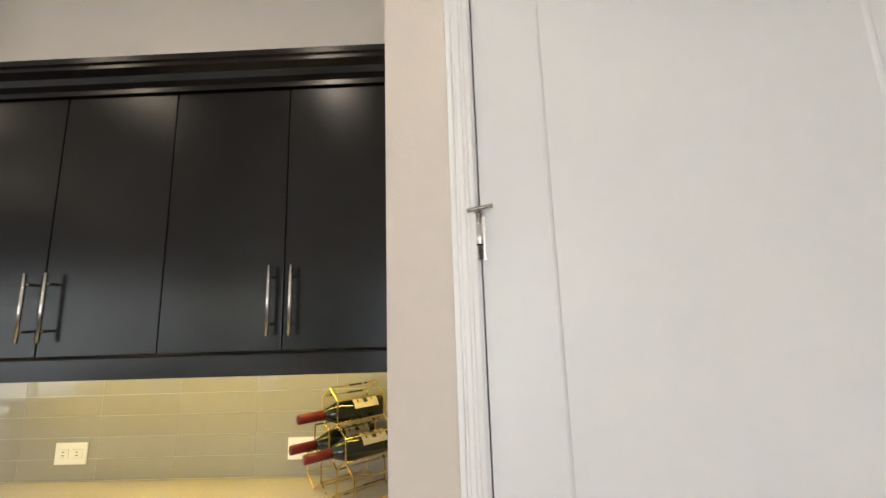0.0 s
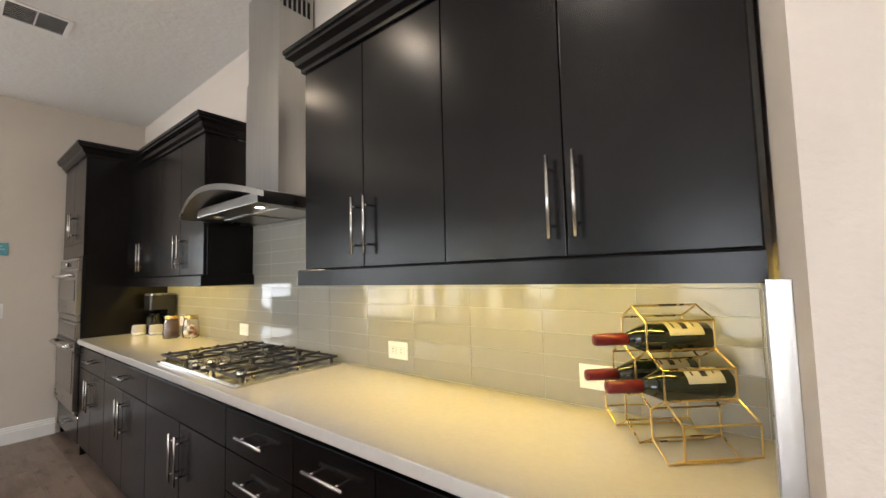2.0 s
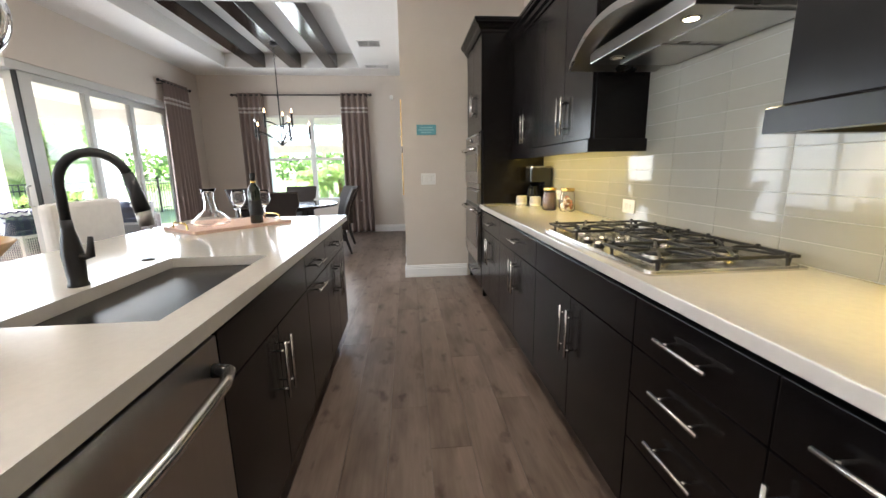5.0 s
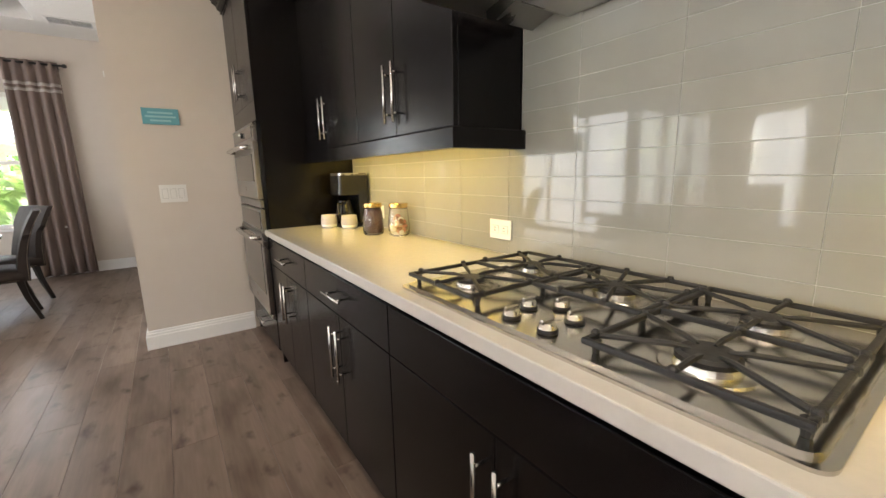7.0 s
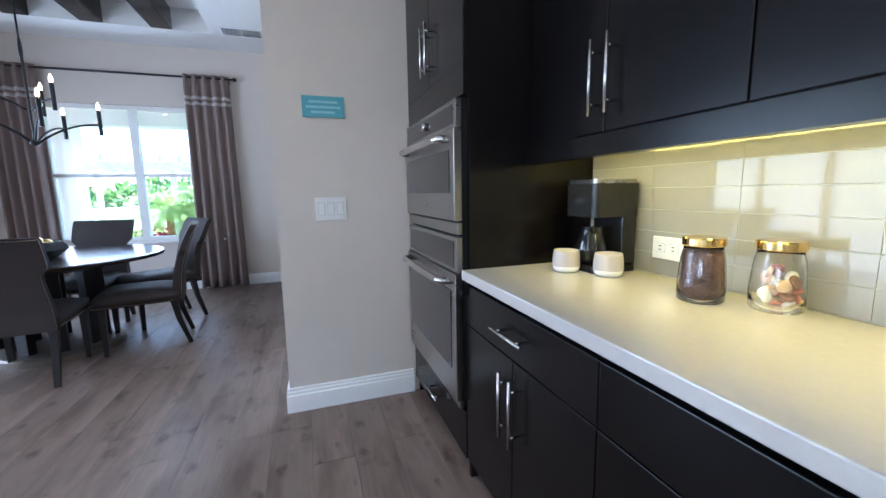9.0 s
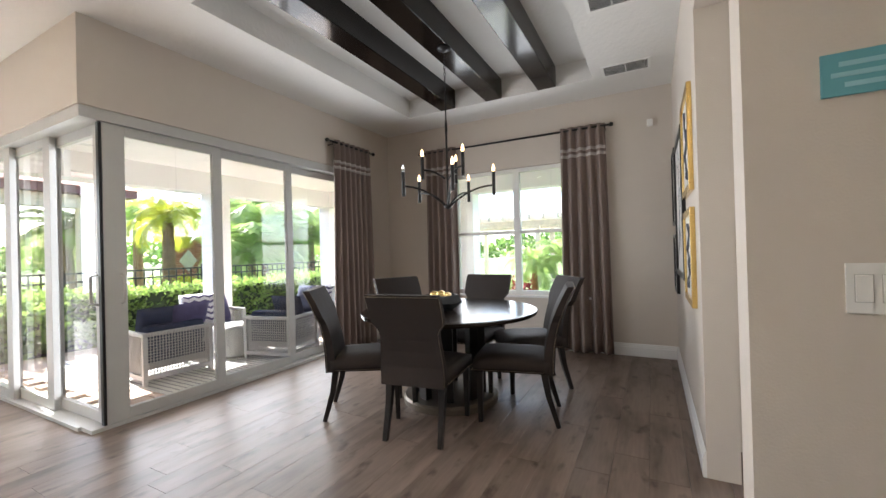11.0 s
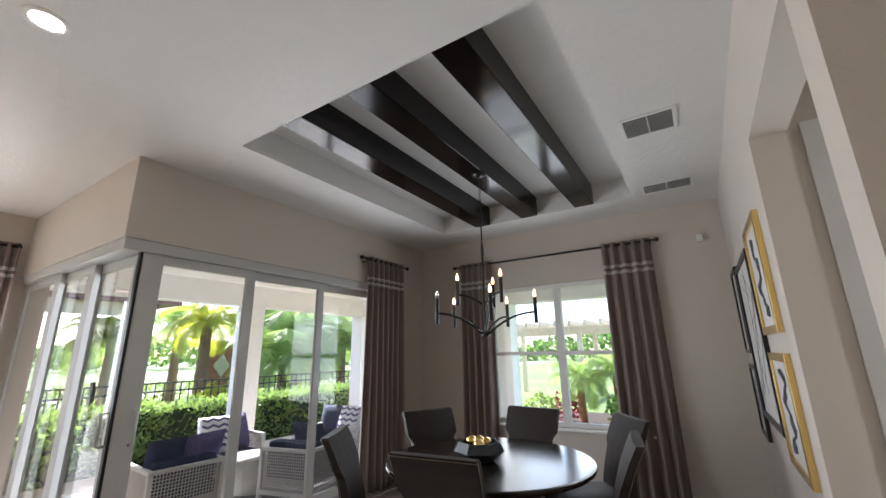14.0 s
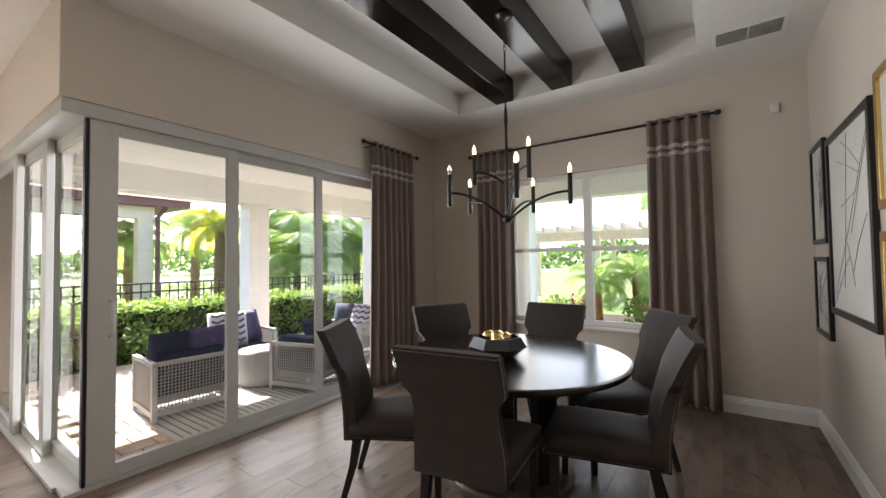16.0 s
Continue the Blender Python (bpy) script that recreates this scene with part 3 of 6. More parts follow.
def slider_panel(a, b, at, axis, handle=None, wide=0.078):
    """One glazed sliding panel from a to b along axis, centred at `at` on the other one."""
    mid = ((a + b) / 2, at, 0.03) if axis == "x" else (at, (a + b) / 2, 0.03)
    s = thing("sliding_door", mid, "white framed sliding glass door panel to the patio", "door", "sliding doors", "structure")
    z0, z1, st, d = 0.03, 2.285, 0.078, 0.022
    rows = [(a, a + st, z0, z1), (b - wide, b, z0, z1), (a + st, b - wide, z0, z0 + 0.085), (a + st, b - wide, z1 - 0.075, z1)]
    for k, (p, q, u, v) in enumerate(rows):
        bm = box(p, q, at - d, at + d, u, v, bevel=0.003) if axis == "x" else box(at - d, at + d, p, q, u, v, bevel=0.003)
        part("stile" if k < 2 else "rail", bm, frame_white, s)
    if axis == "x":
        pane(box(a + st, b - wide, at - 0.004, at + 0.004, z0 + 0.085, z1 - 0.075), s)
    else:
        pane(box(at - 0.004, at + 0.004, a + st, b - wide, z0 + 0.085, z1 - 0.075), s)
    if handle is not None:
        if axis == "x":
            pts = [(handle, at + d, 0.92), (handle, at + d + 0.045, 0.93), (handle, at + d + 0.045, 1.13), (handle, at + d, 1.14)]
        else:
            pts = [(at + d, handle, 0.92), (at + d + 0.045, handle, 0.93), (at + d + 0.045, handle, 1.13), (at + d, handle, 1.14)]
        part("handle", tube(pts, 0.011, 10), frame_white, s, "white pull handle", smooth=True)
    return s


slider_panel(-7.02, -6.10, -3.115, "x", -6.21, 0.145)
slider_panel(-7.90, -6.98, -3.165, "x")
slider_panel(-8.78, -7.86, -3.215, "x")
slider_panel(-3.98, -3.13, -6.12, "y", -3.19, 0.10)
slider_panel(-4.72, -3.86, -6.07, "y", None, 0.13)
slider_panel(-5.60, -4.55, -6.02, "y", None, 0.13)
part_t = thing("slider_track", (-6.0, -3.2, 0), "white sill and head track of the corner sliding doors", "track", kind="structure")
part("sill_track", boxes((SX1, -6.0, -3.25, WY + 0.0, 0.001, 0.028), (-6.16, -5.98, SY, -3.25, 0.001, 0.028)), frame_white, part_t)
part("head_track", boxes((SX1, CX - 0.012, -3.24, WY + 0.012, 2.287, HZ - 0.002), (-6.16, CX - 0.012, SY, -3.24, 2.287, HZ - 0.002)), frame_white, part_t)
part("corner_post", box(-6.098, -6.078, -3.135, -3.09, 0.03, 2.285, bevel=0.004), black_metal, part_t, "dark rubber-edged corner seal")
for a, b in ((-5.45, -4.55), (-4.35, -3.20), (-3.20, -2.05), (-2.05, -0.90), (-0.90, 0.25), (0.25, 1.40)):
    slider_panel(a, b, SY - 0.08, "x")

# ---- white door beside the wine rack ----
DX, DT = 0.003, 2.44
d = thing("door_1", (-0.33, 1.26, 0), "white smooth panelled door, closed, with satin nickel hinges", "door", kind="structure")
part("casing", boxes((DX - 0.755, DX - 0.744, 1.2165, 1.244, 0.001, DT + 0.055), (DX - 0.744, DX - 0.737, 1.2190, 1.244, 0.001, DT + 0.045), (DX - 0.737, DX - 0.727, 1.2175, 1.244, 0.001, DT + 0.04),
                     (DX - 0.727, DX - 0.719, 1.2200, 1.244, 0.001, DT + 0.03), (DX - 0.719, DX - 0.708, 1.2225, 1.244, 0.001, DT + 0.02), (DX + 0.272, DX + 0.315, 1.222, 1.244, 0.001, DT + 0.055),
                     (DX - 0.708, DX + 0.272, 1.222, 1.244, DT, DT + 0.055), bevel=0.0014), trim_white, d)
part("jamb", boxes((DX - 0.755, DX - 0.700, 1.2445, 1.40, 0.001, DT), (DX + 0.260, DX + 0.315, 1.2445, 1.40, 0.001, DT), (DX - 0.700, DX + 0.260, 1.2445, 1.40, DT - 0.01, DT + 0.02),
                   (DX - 0.700, DX - 0.68, 1.275, 1.40, 0.001, DT)), trim_white, d)
PX0, PX1 = DX - 0.568, DX + 0.129
lf = part("leaf", boxes((DX - 0.6975, PX0, 1.236, 1.272, 0.008, DT - 0.012), (PX1, DX + 0.256, 1.236, 1.272, 0.008, DT - 0.012), (PX0, PX1, 1.236, 1.272, DT - 0.14, DT - 0.012),
                        (PX0, PX1, 1.236, 1.272, 0.008, 0.24)), door_white, d)
part("panel", box(PX0 - 0.002, PX1 + 0.002, 1.2405, 1.262, 0.238, DT - 0.138), door_white, lf)
for xa, sgn in ((PX0, 1), (PX1, -1)):
    mo = bmesh.new()
    prof = [(0.0, 1.250), (0.0, 1.2372), (0.004, 1.2362), (0.009, 1.2375), (0.016, 1.2425), (0.026, 1.2440), (0.038, 1.2410), (0.044, 1.2405), (0.044, 1.250)]
    ends = [[mo.verts.new((xa + sgn * u, v, z)) for u, v in prof] for z in (0.24, DT - 0.14)]
    bridge(mo, *ends)
    mo.faces.new(ends[0])
    mo.faces.new(ends[1][::-1])
    bmesh.ops.recalc_face_normals(mo, faces=mo.faces)
    part("panel_moulding", mo, door_white, lf)
HXX = DX - 0.702
for z in (0.25, 0.95, 1.625, 2.25):
    hg = part("hinge", tube([(HXX, 1.224, z - 0.045), (HXX, 1.224, z + 0.045)], 0.0065, 12), nickel, d, "satin nickel hinge with stop pin", smooth=True)
    part("leaf_plate", box(HXX + 0.002, HXX + 0.012, 1.2335, 1.2355, z - 0.044, z + 0.044), nickel, hg)
    part("knuckle", tube([(HXX, 1.224, z - 0.018), (HXX, 1.224, z - 0.015)], 0.0072, 12), dark_gap, hg)
    if 1.5 < z < 1.8:
        bm = tube([(HXX, 1.224, z + 0.045), (HXX, 1.224, z + 0.056)], 0.010, 12)
        tube([(HXX - 0.022, 1.216, z + 0.049), (HXX + 0.026, 1.208, z + 0.056)], 0.0045, 8, bm)
        part("stop_pin", bm, nickel, hg, smooth=True)

# ---- white glazed door at the end of the hall ----
hdr = thing("door_2", (-7.6, 1.55, 0), "white glazed hall door in a white casing", "door", kind="structure")
part("casing", boxes((-7.599, -7.578, 1.02, 1.11, 0.001, 2.71), (-7.599, -7.578, 2.0, 2.09, 0.001, 2.71), (-7.599, -7.578, 1.11, 2.0, 2.62, 2.71), bevel=0.003), trim_white, hdr)
hall_door = part("leaf", boxes((-7.69, -7.65, 1.115, 1.215, 0.01, 2.61), (-7.69, -7.65, 1.895, 1.995, 0.01, 2.61), (-7.69, -7.65, 1.215, 1.895, 2.49, 2.61), (-7.69, -7.65, 1.215, 1.895, 0.01, 0.25), bevel=0.002), door_white, hdr)
hall_pane = part("pane", box(-7.673, -7.667, 1.215, 1.895, 0.25, 2.49), glass, hall_door)
hall_pane.visible_shadow = False
part("handle", tube([(-7.648, 1.17, 1.0), (-7.60, 1.17, 1.0), (-7.60, 1.29, 1.0)], 0.009, 8), black_metal, hall_door, "black lever handle")

# ---- kitchen: things ----
# grey of the flat plates that draw shade around sockets and rockers
gap_shade = material("gap_shade_grey", (0.46, 0.45, 0.42), 0.5, vary=0.05)
iron = material("cast_iron", (0.020, 0.020, 0.021), 0.55, vary=0.2, scale=20, bump=0.3, bump_scale=200)
gold = material("brushed_gold", (0.78, 0.55, 0.20), 0.22, metal=1, vary=0.05)
brass_dark = material("aged_brass", (0.60, 0.43, 0.18), 0.28, metal=1, vary=0.08)
bottle_glass = material("bottle_glass", (0.010, 0.014, 0.008), 0.05, vary=0.1, coat=0.5)
foil_red = material("foil_red", (0.13, 0.012, 0.014), 0.35, vary=0.1)
label_cream = material("label_cream", (0.44, 0.40, 0.30), 0.6, vary=0.08, scale=20)
label_black = material("label_black", (0.02, 0.02, 0.02), 0.5)
ceramic = material("ceramic", (0.50, 0.46, 0.43), 0.35, vary=0.04, scale=15)
ceramic_white = material("ceramic_white", (0.80, 0.79, 0.76), 0.2, vary=0.02)
coffee = material("coffee_beans", (0.060, 0.028, 0.018), 0.55, vary=0.5, scale=45, bump=1.0, bump_scale=150)
black_plastic = material("black_plastic", (0.018, 0.018, 0.019), 0.25, vary=0.1)
pink_board = material("pink_wood", (0.62, 0.42, 0.33), 0.4, vary=0.08, scale=8)
linen_white = material("white_upholstery", (0.72, 0.70, 0.67), 0.85, vary=0.05, scale=30, bump=0.3, bump_scale=400)
teal = material("teal_sign", (0.13, 0.36, 0.42), 0.5, vary=0.04)
teal_light = material("sign_print", (0.30, 0.55, 0.60), 0.5)
bowl_wood = material("bowl_wood", (0.45, 0.26, 0.08), 0.35, vary=0.2, scale=12)

# gas cooktop
ct = thing("gas_cooktop", (-3.088, 1.765, 0.911), "stainless five-burner gas cooktop with cast-iron grates", "cooktop")
bm = rounded_slab([(-3.545, 1.488), (-2.612, 1.488), (-2.612, 2.03), (-3.545, 2.03)], 0.9112, 0.917, 0.03)
rounded_slab([(-3.53, 1.503), (-2.627, 1.503), (-2.627, 2.015), (-3.53, 2.015)], 0.917, 0.923, 0.03, bm=bm)
part("tray", bm, material("tray_steel", (0.62, 0.60, 0.57), 0.18, metal=1, vary=0.05, scale=5, stretch=(0.05, 1, 1), bump=0.03, bump_scale=300), ct, "brushed stainless tray")
BURN = [(-3.385, 1.63, 0.040), (-3.385, 1.88, 0.034), (-3.088, 1.86, 0.055), (-2.79, 1.63, 0.048), (-2.79, 1.88, 0.040)]
for x, y, r in BURN:
    b = part("burner", lathe([(r * 1.5, 0), (r * 1.45, 0.004), (r * 1.05, 0.006), (r * 1.0, 0.016), (r * 1.05, 0.018)], (x, y, 0.9232), 26), nickel, ct, "aluminium burner ring")
    part("cap", lathe([(r * 0.98, 0), (r * 0.98, 0.006), (r * 0.85, 0.011), (r * 0.3, 0.012)], (x, y, 0.9413), 26), iron, b, "black burner cap")


def grate(x0, x1, y0, y1, centres):
    g = part("grate", boxes((x0, x1, y0, y0 + 0.0115, 0.944, 0.9555), (x0, x1, y1 - 0.0115, y1, 0.944, 0.9555), (x0, x0 + 0.0115, y0 + 0.0115, y1 - 0.0115, 0.944, 0.9555),
                            (x1 - 0.0115, x1, y0 + 0.0115, y1 - 0.0115, 0.944, 0.9555), bevel=0.004), iron, ct, "black cast-iron grate")
    for x in (x0 + 0.012, x1 - 0.012):
        for y in (y0 + 0.03, y1 - 0.03):
            part("foot", tube([(x, y, 0.9235), (x, y, 0.947)], 0.007, 8, radii=[0.006, 0.009]), iron, g)
    if len(centres) > 1:
        ym = (y0 + y1) / 2
        part("cross_bar", box(x0 + 0.012, x1 - 0.012, ym - 0.0052, ym + 0.0052, 0.945, 0.957, bevel=0.003), iron, g)
    for cx, cy in centres:
        for k in range(6 if len(centres) > 1 else 8):
            a = 2 * math.pi * (k + 0.5) / (6 if len(centres) > 1 else 8)
            d = Vector((math.cos(a), math.sin(a), 0))
            ya, yb = (y0, y1) if len(centres) < 2 else ((y0, (y0 + y1) / 2) if cy < (y0 + y1) / 2 else ((y0 + y1) / 2, y1))
            tx = ((x1 if d.x > 0 else x0) - cx) / d.x if abs(d.x) > 1e-6 else 9
            ty = ((yb if d.y > 0 else ya) - cy) / d.y if abs(d.y) > 1e-6 else 9
            reach = min(tx, ty) - 0.006
            c = Vector((cx, cy, 0.952))
            part("finger", tube([c + d * 0.025, c + d * 0.05 + Vector((0, 0, 0.003)), c + d * reach], 0.006, 6, radii=[0.004, 0.0055, 0.0055]), iron, g)
            e = c + d * reach
            part("nub", tube([e + Vector((0, 0, -0.004)), e + Vector((0, 0, 0.006)), e + Vector((0, 0, 0.010))], 0.008, 8, radii=[0.0085, 0.0085, 0.005]), iron, g)
    return g


grate(-3.528, -3.238, 1.510, 2.01, [(-3.385, 1.63), (-3.385, 1.88)])
grate(-3.235, -2.943, 1.71, 2.01, [(-3.088, 1.86)])
grate(-2.94, -2.636, 1.510, 2.01, [(-2.79, 1.63), (-2.79, 1.88)])
for x, y in ((-3.14, 1.545), (-3.16, 1.62), (-3.11, 1.675), (-3.04, 1.63), (-3.04, 1.545)):
    part("knob_bezel", lathe([(0.0215, 0), (0.0215, 0.004), (0.0205, 0.008)], (x, y, 0.9231), 22), black_metal, ct, "black knob bezel", smooth=True)
    k = part("knob", lathe([(0.019, 0.0081), (0.019, 0.009), (0.018, 0.010), (0.017, 0.018), (0.012, 0.021)], (x, y, 0.9232), 22), nickel, ct, "chrome control knob", smooth=True)
    part("grip", box(x - 0.004, x + 0.004, y - 0.018, y + 0.018, 0.941, 0.951, bevel=0.002), nickel, k)
ct.location.x += 0.025


def outlet(name, at, axis, w, h, gangs, label):
    """A wall plate at its centre; axis y on the back wall, x on the stub."""
    o = thing(name, at, label, "outlet" if name == "outlet" else "switch")
    def flat(u0, u1, z0, z1, d0, d1, bevel=0.0):
        x, y, z = at
        if axis == "y":
            return box(x + u0, x + u1, y - d1, y - d0, z + z0, z + z1, bevel)
        return box(x + d0, x + d1, y + u0, y + u1, z + z0, z + z1, bevel)
    pl = part("plate", flat(-w / 2, w / 2, -h / 2, h / 2, 0.0003, 0.006, 0.002), plastic_white, o)
    step = w / (gangs + 0.35)
    for k in range(gangs):
        u = (k - (gangs - 1) / 2) * step
        if name == "outlet":
            part("socket_gap", flat(u - 0.0186, u + 0.0186, -0.0156, 0.0156, 0.006, 0.0063), gap_shade, pl)
            part("socket", flat(u - 0.017, u + 0.017, -0.014, 0.014, 0.006, 0.008, 0.002), plastic_white, pl)
            for du, hh in ((-0.006, 0.005), (0.006, 0.004)):
                part("slot", flat(u - 0.007, u - 0.001 + hh, du - 0.0014, du + 0.0014, 0.008, 0.0083), dark_gap, pl)
        else:
            part("rocker_gap", flat(u - 0.0178, u + 0.0178, -0.0348, 0.0348, 0.006, 0.0063), gap_shade, pl)
            part("rocker", flat(u - 0.016, u + 0.016, -0.033, 0.033, 0.006, 0.0095, 0.002), plastic_white, pl)
    return o


for x in (-3.69, -2.22, -1.33, -4.79):
    outlet("outlet", (x, 2.0525, 1.01), "y", 0.122, 0.078, 2, "white duplex outlet on the glass tile backsplash")
outlet("light_switch", (-6.02, 1.013, 1.133), "x", 0.165, 0.125, 3, "white triple rocker light switch on beige wall")
sg = thing("wall_sign", (-6.02, 1.003, 1.61), "small teal sign with faded print on wall", "sign")
part("board", box(-6.0195, -6.012, 0.896, 1.110, 1.612, 1.720, bevel=0.001), teal, sg)
for k, (a, b) in enumerate(((0.93, 1.075), (0.915, 1.09), (0.94, 1.06))):
    z = 1.69 - k * 0.026
    part("print_line", box(-6.012, -6.0112, a, b, z - 0.006, z + 0.006), teal_light, sg)

# wine rack of hexagon cells with three bottles
AX, RW = Vector((0.75, 0.66, 0)).normalized(), Vector((-0.66, 0.75, 0)).normalized()
HS = 0.068
rk = thing("wine_rack", (-1.12, 1.86, 0.911), "gold wire honeycomb wine rack on the worktop", "wine rack")
base = Vector((-1.095, 1.755, 0.9155))
cells = [(0, 0), (1, 0), (2, 0), (0.5, 1), (1.5, 1), (1, 2)]
cell_c = []
wires = set()
for u, v in cells:
    c = base + RW * (u * HS * math.sqrt(3)) + Vector((0, 0, HS + v * 1.5 * HS))
    cell_c.append(c)
    hexa = [c + RW * (HS * math.sin(math.pi * k / 3)) + Vector((0, 0, HS * math.cos(math.pi * k / 3))) for k in range(6)]
    part("front_ring", tube(hexa, 0.0026, 6, closed=True), brass_dark, rk)
    part("back_ring", tube([p + AX * 0.17 for p in hexa], 0.0026, 6, closed=True), brass_dark, rk)
    for p in hexa:
        key = (round(p.x, 3), round(p.y, 3), round(p.z, 3))
        if key not in wires:
            wires.add(key)
            part("cross_wire", tube([p, p + AX * 0.17], 0.0026, 6), brass_dark, rk)
for i in (3, 4, 5):
    c = cell_c[i] - Vector((0, 0, 0.014))
    b = thing("wine_bottle", c, "dark wine bottle with red foil lying in the rack", "bottle", "bottles in the rack")
    tip = c - AX * 0.105
    prof = [(0.0, 0.0142), (0.05, 0.0145), (0.085, 0.015), (0.11, 0.026), (0.135, 0.0365), (0.29, 0.0372), (0.295, 0.034)]
    part("body", tube([tip + AX * (d + 0.0) for d, r in prof[2:]], 0.03, 20, radii=[r for d, r in prof[2:]]), bottle_glass, b, smooth=True)
    part("foil", tube([tip, tip + AX * 0.004, tip + AX * 0.03, tip + AX * 0.084], 0.015, 16, radii=[0.0135, 0.0150, 0.0152, 0.0155]), foil_red, b, "dark red foil neck", smooth=True)
    lb = bmesh.new()
    up, sd = Vector((0, 0, 1)), RW
    prev = None
    for k in range(13):
        a = radians(-50 + 125 * k / 12)
        d = up * math.cos(a) - sd * math.sin(a)
        cur = [lb.verts.new(tip + AX * t + d * 0.0380) for t in (0.178, 0.268)]
        if prev:
            lb.faces.new((prev[0], prev[1], cur[1], cur[0]))
        prev = cur
    lab = part("label", lb, label_cream, b, "cream paper label")
    for t0, t1, a0, a1 in ((0.192, 0.197, -25, 45), (0.215, 0.230, -30, 50), (0.246, 0.250, -15, 40)):
        pb, prev = bmesh.new(), None
        for k in range(9):
            a = radians(a0 + (a1 - a0) * k / 8)
            d = up * math.cos(a) - sd * math.sin(a)
            cur = [pb.verts.new(tip + AX * t + d * 0.0384) for t in (t0, t1)]
            if prev:
                pb.faces.new((prev[0], prev[1], cur[1], cur[0]))
            prev = cur
        part("print_bar", pb, label_black, lab)

# coffee maker, mugs and canisters
cm = thing("coffee_maker", (-5.03, 1.945, 0.911), "black drip coffee maker with glass carafe", "coffee maker")
part("base", rounded_slab([(-5.115, 1.85), (-4.945, 1.85), (-4.945, 2.04), (-5.115, 2.04)], 0.9115, 0.935, 0.02), black_plastic, cm)
part("tower", box(-5.11, -4.95, 1.975, 2.038, 0.935, 1.13, bevel=0.008), black_plastic, cm)
hd = part("brew_head", rounded_slab([(-5.118, 1.845), (-4.942, 1.845), (-4.942, 2.042), (-5.118, 2.042)], 1.115, 1.235, 0.025), black_plastic, cm)
part("lid", rounded_slab([(-5.115, 1.85), (-4.945, 1.85), (-4.945, 2.038), (-5.115, 2.038)], 1.236, 1.250, 0.025), steel, hd, "silver lid")
part("display", box(-5.055, -5.005, 1.8435, 1.8455, 1.165, 1.185), nickel, hd)
ca = part("carafe", lathe([(0.045, 0), (0.060, 0.02), (0.062, 0.06), (0.045, 0.11), (0.040, 0.135), (0.043, 0.14)], (-5.03, 1.905, 0.9365), 24), oven_glass, cm, "dark glass carafe", smooth=True)
part("handle", tube([(-4.995, 1.87, 1.06), (-4.965, 1.84, 1.055), (-4.955, 1.835, 1.00), (-4.98, 1.86, 0.965)], 0.009, 8), black_plastic, ca)
cm.location.x += 0.03
for x, y in ((-5.01, 1.80), (-4.885, 1.885)):
    m = thing("mug", (x, y, 0.911), "cream ribbed ceramic mug with white base", "mug", "mugs")
    rib = [(0.040, 0.0), (0.047, 0.008), (0.0505, 0.022)]
    part("base_band", lathe(rib, (x, y, 0.9115), 32), ceramic_white, m, smooth=True)
    prof = []
    for k in range(9):
        z = 0.0222 + k * 0.0062
        r = 0.0505 - 0.004 * (k / 8) ** 2
        prof += [(r + 0.0008, z), (r - 0.0004, z + 0.003)]
    prof += [(0.0455, 0.080), (0.0425, 0.080), (0.044, 0.03), (0.0, 0.028)]
    part("cup", lathe(prof, (x, y, 0.9115), 40, cap=False), ceramic, m, smooth=True)


def canister(x, y, fill_mat, label):
    c = thing("canister", (x, y, 0.911), label, "canister", "canisters")
    j = part("jar", lathe([(0.050, 0), (0.057, 0.006), (0.0575, 0.05), (0.052, 0.12), (0.0465, 0.142), (0.0455, 0.15), (0.0435, 0.15), (0.0445, 0.142), (0.0498, 0.12), (0.0555, 0.05), (0.055, 0.008), (0.0, 0.005)], (x, y, 0.9115), 32, cap=False), glass, c, "clear glass jar", smooth=True)
    j.visible_shadow = False
    part("lid", lathe([(0.049, 0), (0.051, 0.003), (0.051, 0.020), (0.049, 0.023), (0.01, 0.0235)], (x, y, 1.062), 32), gold, c, "shiny gold lid", smooth=False)
    return c, j


c, j = canister(-4.535, 1.885, coffee, "glass canister of coffee beans with gold lid")
part("beans", lathe([(0.046, 0), (0.0525, 0.006), (0.053, 0.048), (0.048, 0.118), (0.0445, 0.132)], (-4.535, 1.885, 0.918), 28), coffee, j, "dark coffee beans", smooth=True)
c, j = canister(-4.405, 1.975, None, "glass canister of snacks with gold lid")
rngc = random.Random(3)
snack = [material("snack_%s" % n, col, 0.5, vary=0.15, scale=40) for n, col in (("tan", (0.50, 0.36, 0.22)), ("red", (0.42, 0.17, 0.11)), ("white", (0.72, 0.68, 0.60)), ("brown", (0.22, 0.11, 0.06)))]
for k in range(26):
    a, r, z = rngc.random() * 6.28, 0.036 * math.sqrt(rngc.random()), 0.925 + 0.0034 * k
    o = part("snack", lathe([(0.012, 0), (0.0155, 0.003), (0.0155, 0.009), (0.012, 0.012)], (0, 0, 0), 12), snack[k % 4], j, local=True)
    o.data.transform(pose(-4.405 + r * math.cos(a) + 4.405, r * math.sin(a), z - 0.911, rngc.uniform(20, 160), rngc.uniform(0, 60), rngc.uniform(0, 180)))
    o.location = (0, 0, 0)

